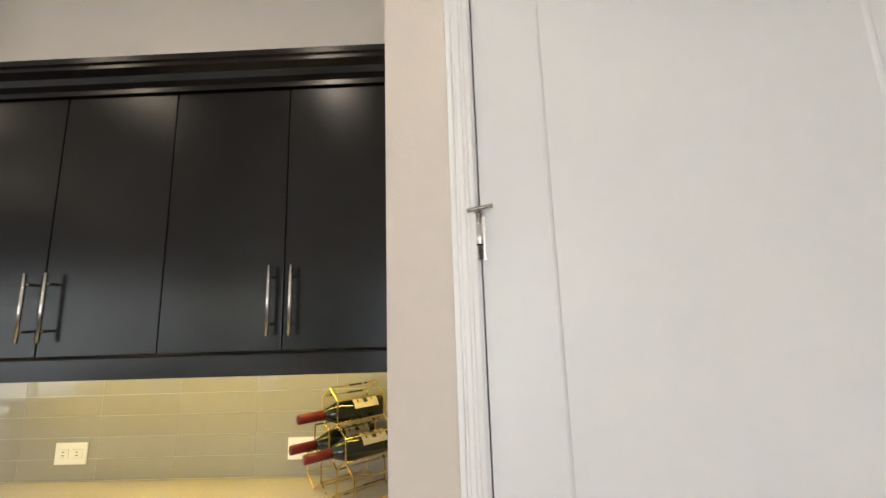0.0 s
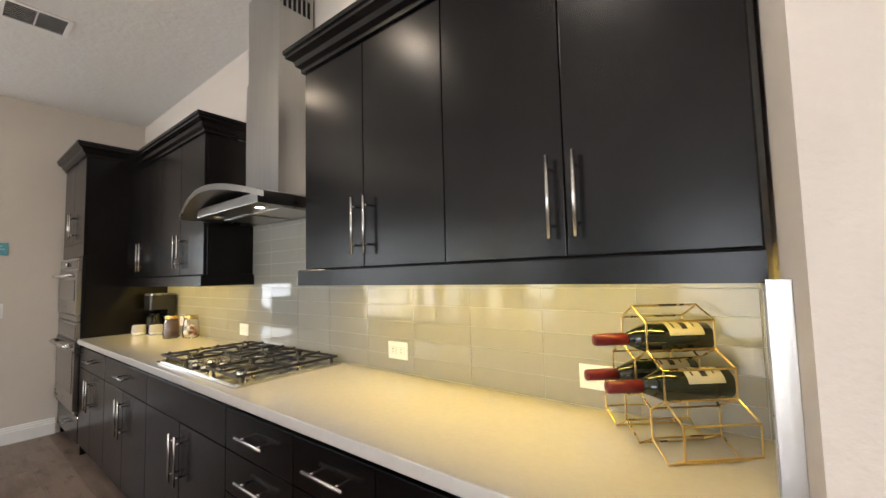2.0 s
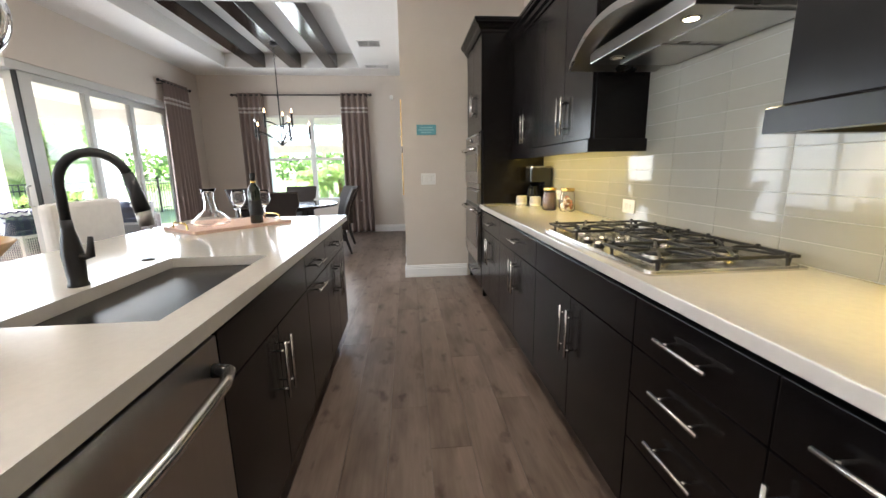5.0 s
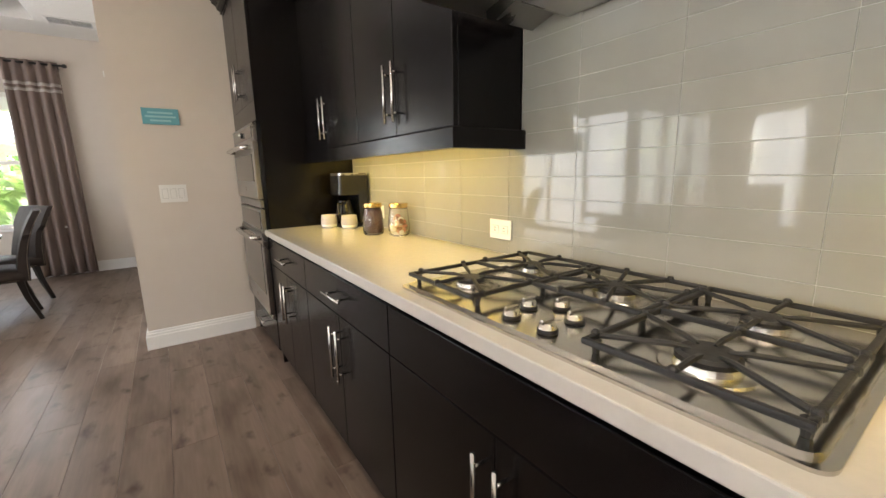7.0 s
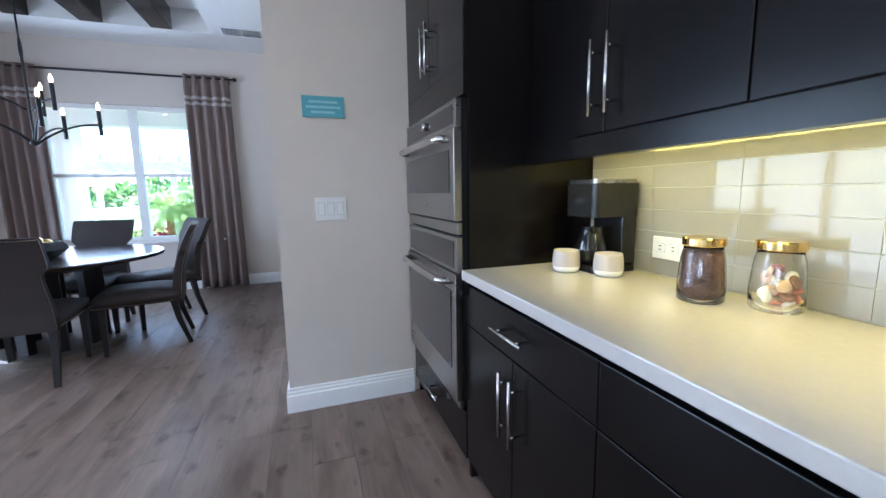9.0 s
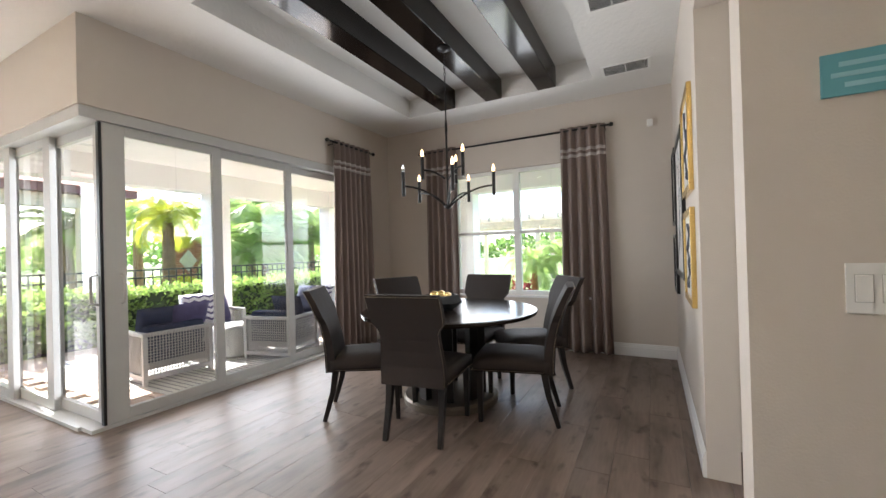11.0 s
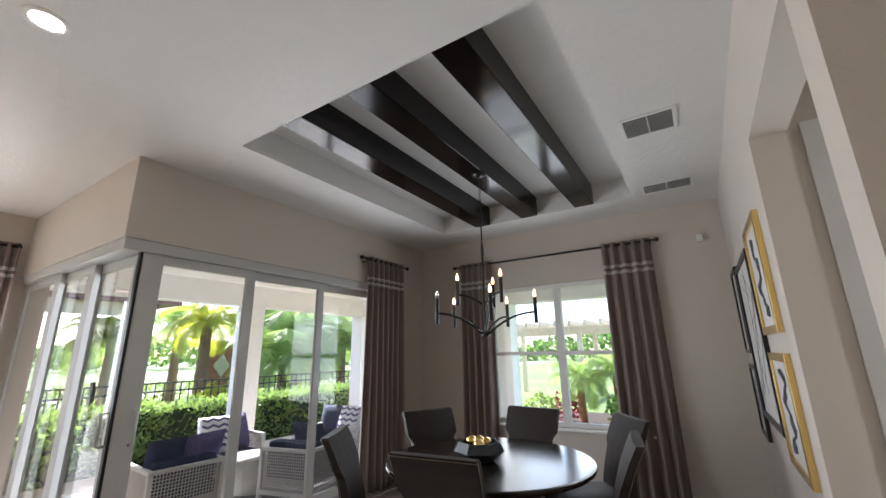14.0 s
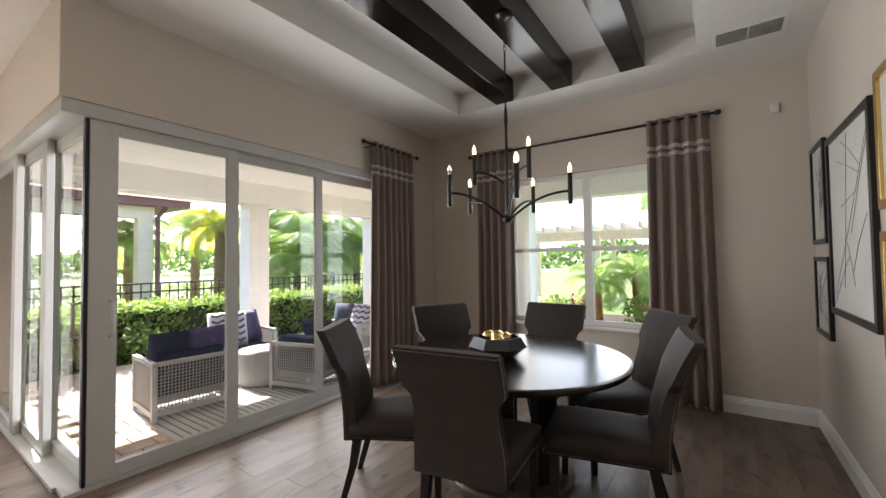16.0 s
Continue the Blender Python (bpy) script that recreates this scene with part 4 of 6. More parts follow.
# dishwasher, sink and faucet in the island
dw = thing("dishwasher", (-2.125, 0.0, 0), "stainless dishwasher with curved bar handle in island", "dishwasher")
part("body", box(-2.465, -1.79, -0.34, IF - 0.022, 0.10, DECK - 0.002), dark_gap, dw)
dd = part("door", box(-2.462, -1.793, IF - 0.021, IF + 0.003, 0.105, 0.845, bevel=0.004), steel_up, dw, "stainless door")
pts = [(-2.43, IF + 0.003, 0.765), (-2.425, IF + 0.042, 0.765), (-2.36, IF + 0.060, 0.765), (-2.127, IF + 0.070, 0.765), (-1.89, IF + 0.060, 0.765), (-1.83, IF + 0.042, 0.765), (-1.825, IF + 0.003, 0.765)]
dh = part("handle", tube(pts[1:-1], 0.015, 14), nickel, dd, "curved stainless handle", smooth=True)
for q in (0, -1):
    e0, e1 = Vector(pts[q]), Vector(pts[1 if q == 0 else -2])
    part("end_bracket", tube([e0, e0.lerp(e1, 0.6), e1], 0.014, 12, radii=[0.018, 0.017, 0.0155]), black_plastic, dh, "black handle end bracket", smooth=True)
part("toe_kick", box(-2.465, -1.79, -0.34, IF - 0.08, 0.001, 0.10), dark_gap, dw)

sk = thing("sink", (-2.76, 0.01, 0.70), "undermount stainless steel sink in the island", "sink")
bm = rounded_slab([(SKX0 - 0.008, SKY0 - 0.008), (SKX1 + 0.008, SKY0 - 0.008), (SKX1 + 0.008, SKY1 + 0.008), (SKX0 - 0.008, SKY1 + 0.008)], 0.68, 0.8715, 0.06)
bmesh.ops.delete(bm, geom=[f for f in bm.faces if f.calc_center_median().z > 0.87], context="FACES")
bmesh.ops.reverse_faces(bm, faces=bm.faces)
part("bowl", bm, material("sink_steel", (0.55, 0.54, 0.53), 0.38, metal=1, vary=0.06, scale=8), sk)
part("drain", lathe([(0.045, 0), (0.04, 0.003), (0.01, 0.002)], (-2.76, 0.01, 0.6805), 20), nickel, sk)
bt = thing("soap_hole_cap", (-3.10, -0.245, 0.911), "dark round cap in the island top", "cap")
part("cap", lathe([(0.022, 0), (0.022, 0.003), (0.015, 0.006), (0.004, 0.0065)], (-3.10, -0.245, 0.9113), 20), black_metal, bt)

fa = thing("faucet", (-2.74, -0.225, 0.911), "matte black gooseneck pull-down kitchen faucet", "faucet")
fx, fy = -2.74, -0.225
part("body", lathe([(0.027, 0), (0.027, 0.008), (0.024, 0.012), (0.026, 0.05), (0.028, 0.10), (0.022, 0.14), (0.016, 0.17), (0.0145, 0.20)], (fx, fy, 0.9113), 22), black_metal, fa, smooth=True)
arc = [(fx, fy, 1.10), (fx, fy, 1.20)]
for k in range(11):
    a = math.pi * k / 10
    arc.append((fx - 0.02 * (1 - math.cos(a)), fy + 0.085 * (1 - math.cos(a)), 1.215 + 0.09 * math.sin(a)))
part("neck", tube(arc[:-1], 0.0135, 12), black_metal, fa, smooth=True)
e = Vector(arc[-2])
hd = part("spray_head", tube([e, e + Vector((-0.004, 0.012, -0.06)), e + Vector((-0.007, 0.022, -0.115))], 0.018, 14, radii=[0.0145, 0.019, 0.022]), black_metal, fa, smooth=True)
part("spray_face", tube([e + Vector((-0.007, 0.022, -0.115)), e + Vector((-0.0085, 0.027, -0.16))], 0.021, 14), steel, hd, "steel spray band", smooth=True)
part("lever", tube([(fx, fy + 0.02, 1.0), (fx, fy + 0.05, 1.005), (fx, fy + 0.058, 1.06)], 0.009, 10, radii=[0.014, 0.012, 0.007]), black_metal, fa, smooth=True)

# serving tray with decanter, glasses and bottle
tr = thing("serving_tray", (-4.075, -0.34, 0.911), "pale pink serving tray with gold handles on island", "tray")
o = part("board", rounded_slab([(-0.30, -0.21), (0.30, -0.21), (0.30, 0.21), (-0.30, 0.21)], 0.0, 0.018, 0.02), pink_board, None)
o.parent = tr
o.location = (0, 0, 0.0005)
for s in (-1, 1):
    hb = part("tray_handle", tube([(s * 0.285, -0.09, 0.015), (s * 0.285, -0.088, 0.04), (s * 0.285, -0.06, 0.052), (s * 0.285, 0.06, 0.052), (s * 0.285, 0.088, 0.04), (s * 0.285, 0.09, 0.015)], 0.006, 8), gold, None)
    hb.parent = tr
tr.rotation_euler = (0, 0, radians(140))
ZT = 0.931
dc = thing("decanter", (-4.03, -0.43, ZT), "clear glass wine decanter with flared neck", "decanter")
g = part("vessel", lathe([(0.09, 0), (0.105, 0.008), (0.108, 0.02), (0.08, 0.05), (0.035, 0.09), (0.028, 0.13), (0.032, 0.19), (0.045, 0.215), (0.043, 0.215), (0.030, 0.188), (0.026, 0.13), (0.033, 0.09), (0.077, 0.048), (0.104, 0.02), (0.10, 0.011), (0.0, 0.010)], (-4.03, -0.43, ZT), 36, cap=False), glass, dc, smooth=True)
g.visible_shadow = False
for x, y in ((-4.21, -0.33), (-4.20, -0.17)):
    gl = thing("wine_glass", (x, y, ZT), "clear stemmed wine glass on the tray", "glass", "wine glasses")
    g = part("glass", lathe([(0.036, 0), (0.034, 0.003), (0.005, 0.006), (0.004, 0.075), (0.012, 0.085), (0.036, 0.105), (0.044, 0.135), (0.041, 0.17), (0.035, 0.195), (0.0335, 0.195), (0.0395, 0.17), (0.0425, 0.135), (0.034, 0.106), (0.0, 0.09)], (x, y, ZT), 30, cap=False), glass, gl, smooth=True)
    g.visible_shadow = False
b = thing("wine_bottle", (-4.04, -0.165, ZT), "dark wine bottle standing on the tray", "bottle")
part("body", lathe([(0.034, 0), (0.037, 0.004), (0.037, 0.19), (0.030, 0.215), (0.015, 0.24), (0.0145, 0.25)], (-4.04, -0.165, ZT), 26), bottle_glass, b, smooth=True)
part("foil", lathe([(0.0152, 0), (0.0152, 0.05), (0.014, 0.055)], (-4.04, -0.165, ZT + 0.25), 18), label_black, b, smooth=True)
part("collar", lathe([(0.0156, 0), (0.0156, 0.012)], (-4.04, -0.165, ZT + 0.245), 18), gold, b)
part("label", lathe([(0.0376, 0), (0.0376, 0.09)], (-4.04, -0.165, ZT + 0.05), 26, cap=False), label_black, b)

# fruit bowl and bar stool
bw = thing("pedestal_bowl", (-2.43, -0.36, 0.911), "golden wooden pedestal bowl with dark pods", "bowl")
part("bowl", lathe([(0.055, 0), (0.055, 0.006), (0.02, 0.018), (0.018, 0.05), (0.05, 0.062), (0.14, 0.10), (0.205, 0.172), (0.20, 0.175), (0.13, 0.122), (0.0, 0.085)], (-2.43, -0.36, 0.9115), 36, cap=False), bowl_wood, bw, smooth=True)
rngb = random.Random(5)
pod = material("dried_pod", (0.10, 0.06, 0.04), 0.8, vary=0.4, scale=30, bump=0.8)
for k in range(16):
    a, r = rngb.random() * 6.28, 0.12 * math.sqrt(rngb.random())
    p = bmesh.new()
    bmesh.ops.create_icosphere(p, subdivisions=2, radius=0.032, matrix=Matrix.Translation((-2.43 + r * math.cos(a), -0.36 + r * math.sin(a), 1.06 + 0.02 * rngb.random())) @ Matrix.Diagonal((1, 0.8, 0.7, 1)))
    part("pod", p, pod, bw)
st = thing("bar_stool", (-3.87, -1.05, 0), "white upholstered bar stool with dark wooden legs", "stool")
part("seat", box(-4.11, -3.63, -1.02, -0.60, 0.60, 0.68, bevel=0.03), linen_white, st)
part("backrest", box(-4.12, -3.62, -1.06, -0.99, 0.62, 1.10, bevel=0.025), linen_white, st)
for sx in (-4.07, -3.67):
    for sy in (-1.0, -0.63):
        part("leg", tube([(sx, sy, 0.001), (sx, sy, 0.62)], 0.018, 4, radii=[0.016, 0.024]), espresso, st)
    part("stretcher", tube([(sx, -1.0, 0.2), (sx, -0.63, 0.2)], 0.010, 6), espresso, st)

# ---- lamps on the ceiling ----
for x, y in DOWNLIGHTS:
    dl = thing("downlight", (x, y, CEIL), "white recessed ceiling downlight, lit", "light", "downlights")
    part("trim_ring", lathe([(0.085, -0.0005), (0.084, -0.006), (0.062, -0.009), (0.060, -0.0006)], (x, y, CEIL), 30, cap=False), trim_white, dl, smooth=True)
    part("lens", lathe([(0.060, -0.0045), (0.060, -0.003)], (x, y, CEIL), 26), downlight_glow, dl, "glowing warm lens")
pn = thing("pendant_lamp", (-2.55, -0.25, 1.5), "clear glass globe pendant lamp with brass fitting, lit", "light")
px, py, pz = -2.55, -0.25, 1.615
ARC = [0.27 + 2.87 * k / 24 for k in range(25)]
g = part("globe", lathe([(0.118 * math.sin(a), 0.118 * math.cos(a)) for a in ARC] + [(0.1171 * math.sin(a), 0.1171 * math.cos(a)) for a in ARC[::-1]], (px, py, pz), 40, cap=False), glass, pn, "clear thin glass globe", smooth=True)
g.visible_shadow = False
part("socket", lathe([(0.012, 0.18), (0.022, 0.175), (0.034, 0.13), (0.036, 0.10), (0.018, 0.095), (0.018, 0.05)], (px, py, pz), 22), brass_dark, pn, "brass lamp holder", smooth=True)
part("bulb", lathe([(0.012, 0.05), (0.026, 0.02), (0.030, -0.005), (0.022, -0.03), (0.003, -0.038)], (px, py, pz), 18), glowing("bulb_glow", (1, 0.85, 0.6), 8), pn, "glowing bulb", smooth=True)
part("rod", tube([(px, py, pz + 0.18), (px, py, CEIL - 0.03)], 0.006, 8), brass_dark, pn)
part("canopy", lathe([(0.06, 0), (0.06, 0.02), (0.05, 0.0285)], (px, py, CEIL - 0.029), 22), brass_dark, pn)

def ceiling_vent(x0, x1, y0, y1, n, label):
    v = thing("ceiling_vent", ((x0 + x1) / 2, (y0 + y1) / 2, CEIL), label, "vent", "ceiling vents")
    z0, z1 = CEIL - 0.008, CEIL - 0.0006
    part("backing", box(x0 + 0.02, x1 - 0.02, y0 + 0.02, y1 - 0.02, CEIL - 0.0025, CEIL - 0.0007), dark_gap, v)
    part("frame", boxes((x0, x1, y0, y0 + 0.025, z0, z1), (x0, x1, y1 - 0.025, y1, z0, z1), (x0, x0 + 0.025, y0 + 0.025, y1 - 0.025, z0, z1), (x1 - 0.025, x1, y0 + 0.025, y1 - 0.025, z0, z1),
                        (x0 + 0.025, x1 - 0.025, (y0 + y1) / 2 - 0.004, (y0 + y1) / 2 + 0.004, z0, z1)), trim_white, v)
    for k in range(n):
        x = x0 + 0.035 + (x1 - x0 - 0.07) * (k + 0.5) / n
        s = part("slat", box(-0.0036, 0.0036, -(y1 - y0) / 2 + 0.026, (y1 - y0) / 2 - 0.026, -0.0008, 0.0008), trim_white, v, local=True)
        s.location, s.rotation_euler = (x - (x0 + x1) / 2, 0, -0.006), (0, radians(22), 0)
    return v


ceiling_vent(-7.85, -7.55, 0.12, 0.47, 14, "white slatted ceiling vent near the tray")
ceiling_vent(-9.12, -8.86, 0.10, 0.54, 13, "white slatted return vent by the window wall")
ceiling_vent(-4.50, -4.24, 0.90, 1.22, 8, "white slatted ceiling vent above the kitchen aisle")

# ---- dining room ----
velvet = material("grey_velvet", (0.030, 0.0215, 0.0185), 0.75, vary=0.18, scale=9, bump=0.25, bump_scale=500)
nail_brass = material("nail_brass", (0.55, 0.46, 0.34), 0.3, metal=1, vary=0.06)
table_wood = material("table_wood", (0.020, 0.014, 0.011), 0.2, vary=0.4, scale=6, stretch=(0.15, 1, 1), bump=0.03, spec=0.28)
leg_wood = material("leg_wood", (0.012, 0.010, 0.009), 0.35, vary=0.3, scale=8)
curtain_cloth = material("taupe_curtain", (0.235, 0.182, 0.160), 0.9, vary=0.12, scale=14, stretch=(1, 1, 0.15), bump=0.35, bump_scale=600)
band_cloth = material("curtain_band", (0.50, 0.46, 0.43), 0.85, vary=0.06, scale=25)
slate = material("slate_bowl", (0.030, 0.036, 0.042), 0.45, vary=0.2, scale=12)
paper = material("art_paper", (0.66, 0.64, 0.60), 0.7, vary=0.06, scale=3)
ink = material("art_ink", (0.10, 0.11, 0.14), 0.7, vary=0.4, scale=15)
TC = Vector((-7.70, -1.05, 0))

tb = thing("dining_table", TC, "round dark-stained wooden pedestal dining table", "table")
part("tabletop", lathe([(0.70, 0.0), (0.735, 0.006), (0.74, 0.02), (0.738, 0.034), (0.72, 0.038)], TC + Vector((0, 0, 0.722)), 72), table_wood, tb)
part("apron", lathe([(0.42, 0), (0.42, 0.05)], TC + Vector((0, 0, 0.671)), 40), leg_wood, tb)
for k in range(8):
    a = 2 * math.pi * (k + 0.5) / 8
    p = part("post", box(-0.03, 0.03, -0.045, 0.045, 0.061, 0.67, bevel=0.004), leg_wood, None)
    p.parent = tb
    p.matrix_local = pose(0.27 * math.cos(a), 0.27 * math.sin(a), 0, 0, 0, math.degrees(a))
part("base_ring", lathe([(0.40, 0), (0.40, 0.045), (0.385, 0.06), (0.17, 0.06)], TC + Vector((0, 0, 0.001)), 56), material("bronze_base", (0.16, 0.13, 0.10), 0.4, metal=0.6, vary=0.2), tb, "bronze base ring")

cb = thing("centrepiece_bowl", (-7.62, -1.08, 0.76), "dark faceted bowl with gold ornaments on table", "bowl")
bm = lathe([(0.10, 0), (0.185, 0.065), (0.150, 0.125), (0.135, 0.125), (0.165, 0.068), (0.0, 0.02)], (-7.62, -1.08, 0.7608), 7, cap=False)
part("bowl", bm, slate, cb)
for a, r, lift in ((0.5, 0.070, 0.005), (2.7, 0.065, 0.0), (4.5, 0.072, 0.012), (0.0, 0.0, 0.020)):
    p = bmesh.new()
    bmesh.ops.create_uvsphere(p, u_segments=16, v_segments=10, radius=0.042, matrix=Matrix.Translation((-7.62 + r * math.cos(a), -1.08 + r * math.sin(a), 0.862 + lift)))
    part("ornament", p, gold, cb, "shiny gold ball", smooth=True)


def dining_chair():
    """Parsons chair, facing -y in its own axes, with a winged back, nailheads and sabre legs."""
    c = thing("dining_chair", (0, 0, 0), "grey velvet dining chair with brass nailhead trim and dark legs", "chair", "dining chairs")
    # seat: a puffed cushion over an upholstered rail
    bm = bmesh.new()
    nx, ny = 12, 10
    top = [[None] * (ny + 1) for _ in range(nx + 1)]
    for i in range(nx + 1):
        for j in range(ny + 1):
            u, v = i / nx * 2 - 1, j / ny * 2 - 1
            w = 0.25 - 0.025 * (v + 1) / 2
            puff = (1 - u ** 6) * (1 - abs(v) ** 6)
            top[i][j] = bm.verts.new((u * w, -0.26 + 0.27 * (v + 1) - 0.01 * (1 - u * u) * (v < -0.9), 0.455 + 0.038 * puff))
    for i in range(nx):
        for j in range(ny):
            bm.faces.new((top[i][j], top[i + 1][j], top[i + 1][j + 1], top[i][j + 1]))
    rim = [top[i][0] for i in range(nx + 1)] + [top[nx][j] for j in range(1, ny + 1)] + [top[i][ny] for i in range(nx - 1, -1, -1)] + [top[0][j] for j in range(ny - 1, 0, -1)]
    low = [bm.verts.new((v.co.x, v.co.y, 0.375)) for v in rim]
    bridge(bm, rim, low)
    bm.faces.new(low)
    bmesh.ops.recalc_face_normals(bm, faces=bm.faces)
    part("seat", bm, velvet, c, smooth=True)
    # back: waisted outline, curved backwards
    bm = bmesh.new()
    rows = []
    prof = [(0.37, 0.225), (0.50, 0.222), (0.60, 0.212), (0.68, 0.205), (0.735, 0.207), (0.765, 0.225), (0.785, 0.247), (0.82, 0.252), (0.90, 0.254), (0.965, 0.256), (0.985, 0.250)]
    for z, w in prof:
        t = (z - 0.37) / 0.62
        y = 0.235 + 0.03 * t + 0.15 * t ** 2.2
        th = 0.075 - 0.03 * t
        line = [bm.verts.new((w * s, y - (0.012 if abs(s) < 0.95 else 0.0) * (1 - s * s), z)) for s in (-1, -0.96, -0.5, 0, 0.5, 0.96, 1)]
        line += [bm.verts.new((w * s, y + th, z)) for s in (1, 0.96, 0, -0.96, -1)]
        rows.append(line)
    for a, b in zip(rows, rows[1:]):
        bridge(bm, a, b)
    bm.faces.new(rows[0][::-1])
    bm.faces.new(rows[-1])
    bmesh.ops.recalc_face_normals(bm, faces=bm.faces)
    part("backrest", bm, velvet, c, smooth=False)
    # nailheads along the back's outer edge and the seat rail
    bm = bmesh.new()
    def nail(p, n):
        bmesh.ops.create_cone(bm, cap_ends=True, segments=6, radius1=0.0032, radius2=0.0016, depth=0.003, matrix=Matrix.Translation(p) @ Vector(n).to_track_quat("Z", "Y").to_matrix().to_4x4())
    for k in range(64):
        t = k / 63
        z = 0.385 + 0.59 * t
        w = np.interp(z, [q[0] for q in prof], [q[1] for q in prof])
        y = 0.235 + 0.03 * t + 0.15 * t ** 2.2 + (0.075 - 0.03 * t) - 0.008
        for s in (-1, 1):
            nail((s * (w + 0.001), y, z), (s, 0, 0))
    for k in range(48):
        y = -0.255 + 0.49 * k / 47
        w = 0.25 - 0.025 * (y + 0.26) / 0.54
        for s in (-1, 1):
            nail((s * (w + 0.001), y, 0.385), (s, 0, 0))
    for k in range(48):
        nail((-0.245 + 0.49 * k / 47, -0.271, 0.385), (0, -1, 0))
        nail((-0.245 + 0.49 * k / 47, 0.235 + 0.18 + 0.045, 0.972), (0, 1, 0))
    tagged(part("nailhead_trim", bm, nail_brass, c, "row of brass nailheads"), kind="stuff")
    for sx in (-1, 1):
        part("leg", tube([(sx * 0.215, -0.215, 0.376), (sx * 0.215, -0.218, 0.001)], 0.02, 4, radii=[0.032, 0.022]), leg_wood, c)
        part("leg", tube([(sx * 0.19, 0.24, 0.376), (sx * 0.192, 0.265, 0.22), (sx * 0.195, 0.33, 0.001)], 0.02, 4, radii=[0.034, 0.028, 0.021]), leg_wood, c)
    return c


ch = dining_chair()
SEATS = [(-7.17, -0.95, 8), (-7.22, -1.52, -58), (-7.61, -0.46, 101), (-8.28, -0.54, 125), (-8.31, -1.11, 176), (-7.97, -1.53, 243)]
for k, (x, y, a) in enumerate(SEATS):
    m = pose(x, y, 0, 0, 0, a - 90)
    if k == 0:
        ch.matrix_basis = m
    else:
        copy_thing(ch, m)

# chandelier
CH = Vector((-7.74, -1.05, 0))
cd = thing("chandelier", CH + Vector((0, 0, 1.62)), "black metal two-tier candle chandelier with lit bulbs", "chandelier")
part("canopy", lathe([(0.062, 0.0), (0.06, -0.012), (0.03, -0.028), (0.012, -0.034)], CH + Vector((0, 0, 3.019)), 26), black_metal, cd, smooth=True)
bm = bmesh.new()
for k in range(7):
    z = 2.97 - 0.03 * k
    pts = [CH + Vector((0.009 * math.cos(a) * (k % 2), 0.009 * math.cos(a) * ((k + 1) % 2), z + 0.018 * math.sin(a))) for a in [2 * math.pi * q / 10 for q in range(10)]]
    tube(pts, 0.0025, 5, bm, closed=True)
part("chain", bm, black_metal, cd)
part("stem", tube([CH + Vector((0, 0, z)) for z in (2.77, 2.40, 2.36, 2.30, 2.26, 1.70, 1.64)], 0.008, 12, radii=[0.006, 0.006, 0.011, 0.013, 0.009, 0.009, 0.014]), black_metal, cd, smooth=True)
part("hub", lathe([(0.006, 0), (0.03, 0.012), (0.034, 0.03), (0.018, 0.05)], CH + Vector((0, 0, 1.615)), 20), black_metal, cd, smooth=True)
FWD, RGT = Vector((-0.82, -0.57, 0)), Vector((-0.57, 0.82, 0))
bulb_on = glowing("candle_glow", (1, 0.60, 0.27), 1.5)
for tier, n, rad, z0, zc, off in (("low", 5, 0.40, 1.64, 1.80, -20), ("high", 3, 0.215, 1.88, 1.955, 180)):
    for k in range(n):
        a = radians(off + 360 / n * k)
        d = RGT * math.cos(a) + FWD * math.sin(a)
        pts = []
        for q in range(10):
            t = q / 9
            pts.append(CH + d * (0.02 + (rad - 0.02) * t) + Vector((0, 0, z0 + (zc - z0) * (1 - (1 - t) ** 2.1))))
        arm = part("arm", tube(pts, 0.0085, 8), black_metal, cd, smooth=True)
        e = CH + d * rad
        cnd = part("candle_tube", tube([e + Vector((0, 0, zc - 0.085)), e + Vector((0, 0, zc + 0.115))], 0.0145, 14), black_metal, arm)
        lit = not (tier == "low" and k == 3)
        b = part("bulb", lathe([(0.009, 0), (0.0135, 0.018), (0.0115, 0.038), (0.005, 0.058), (0.001, 0.066)], e + Vector((0, 0, zc + 0.115)), 14), bulb_on if lit else glass, arm, "glowing candle bulb" if lit else "unlit clear candle bulb", smooth=True)

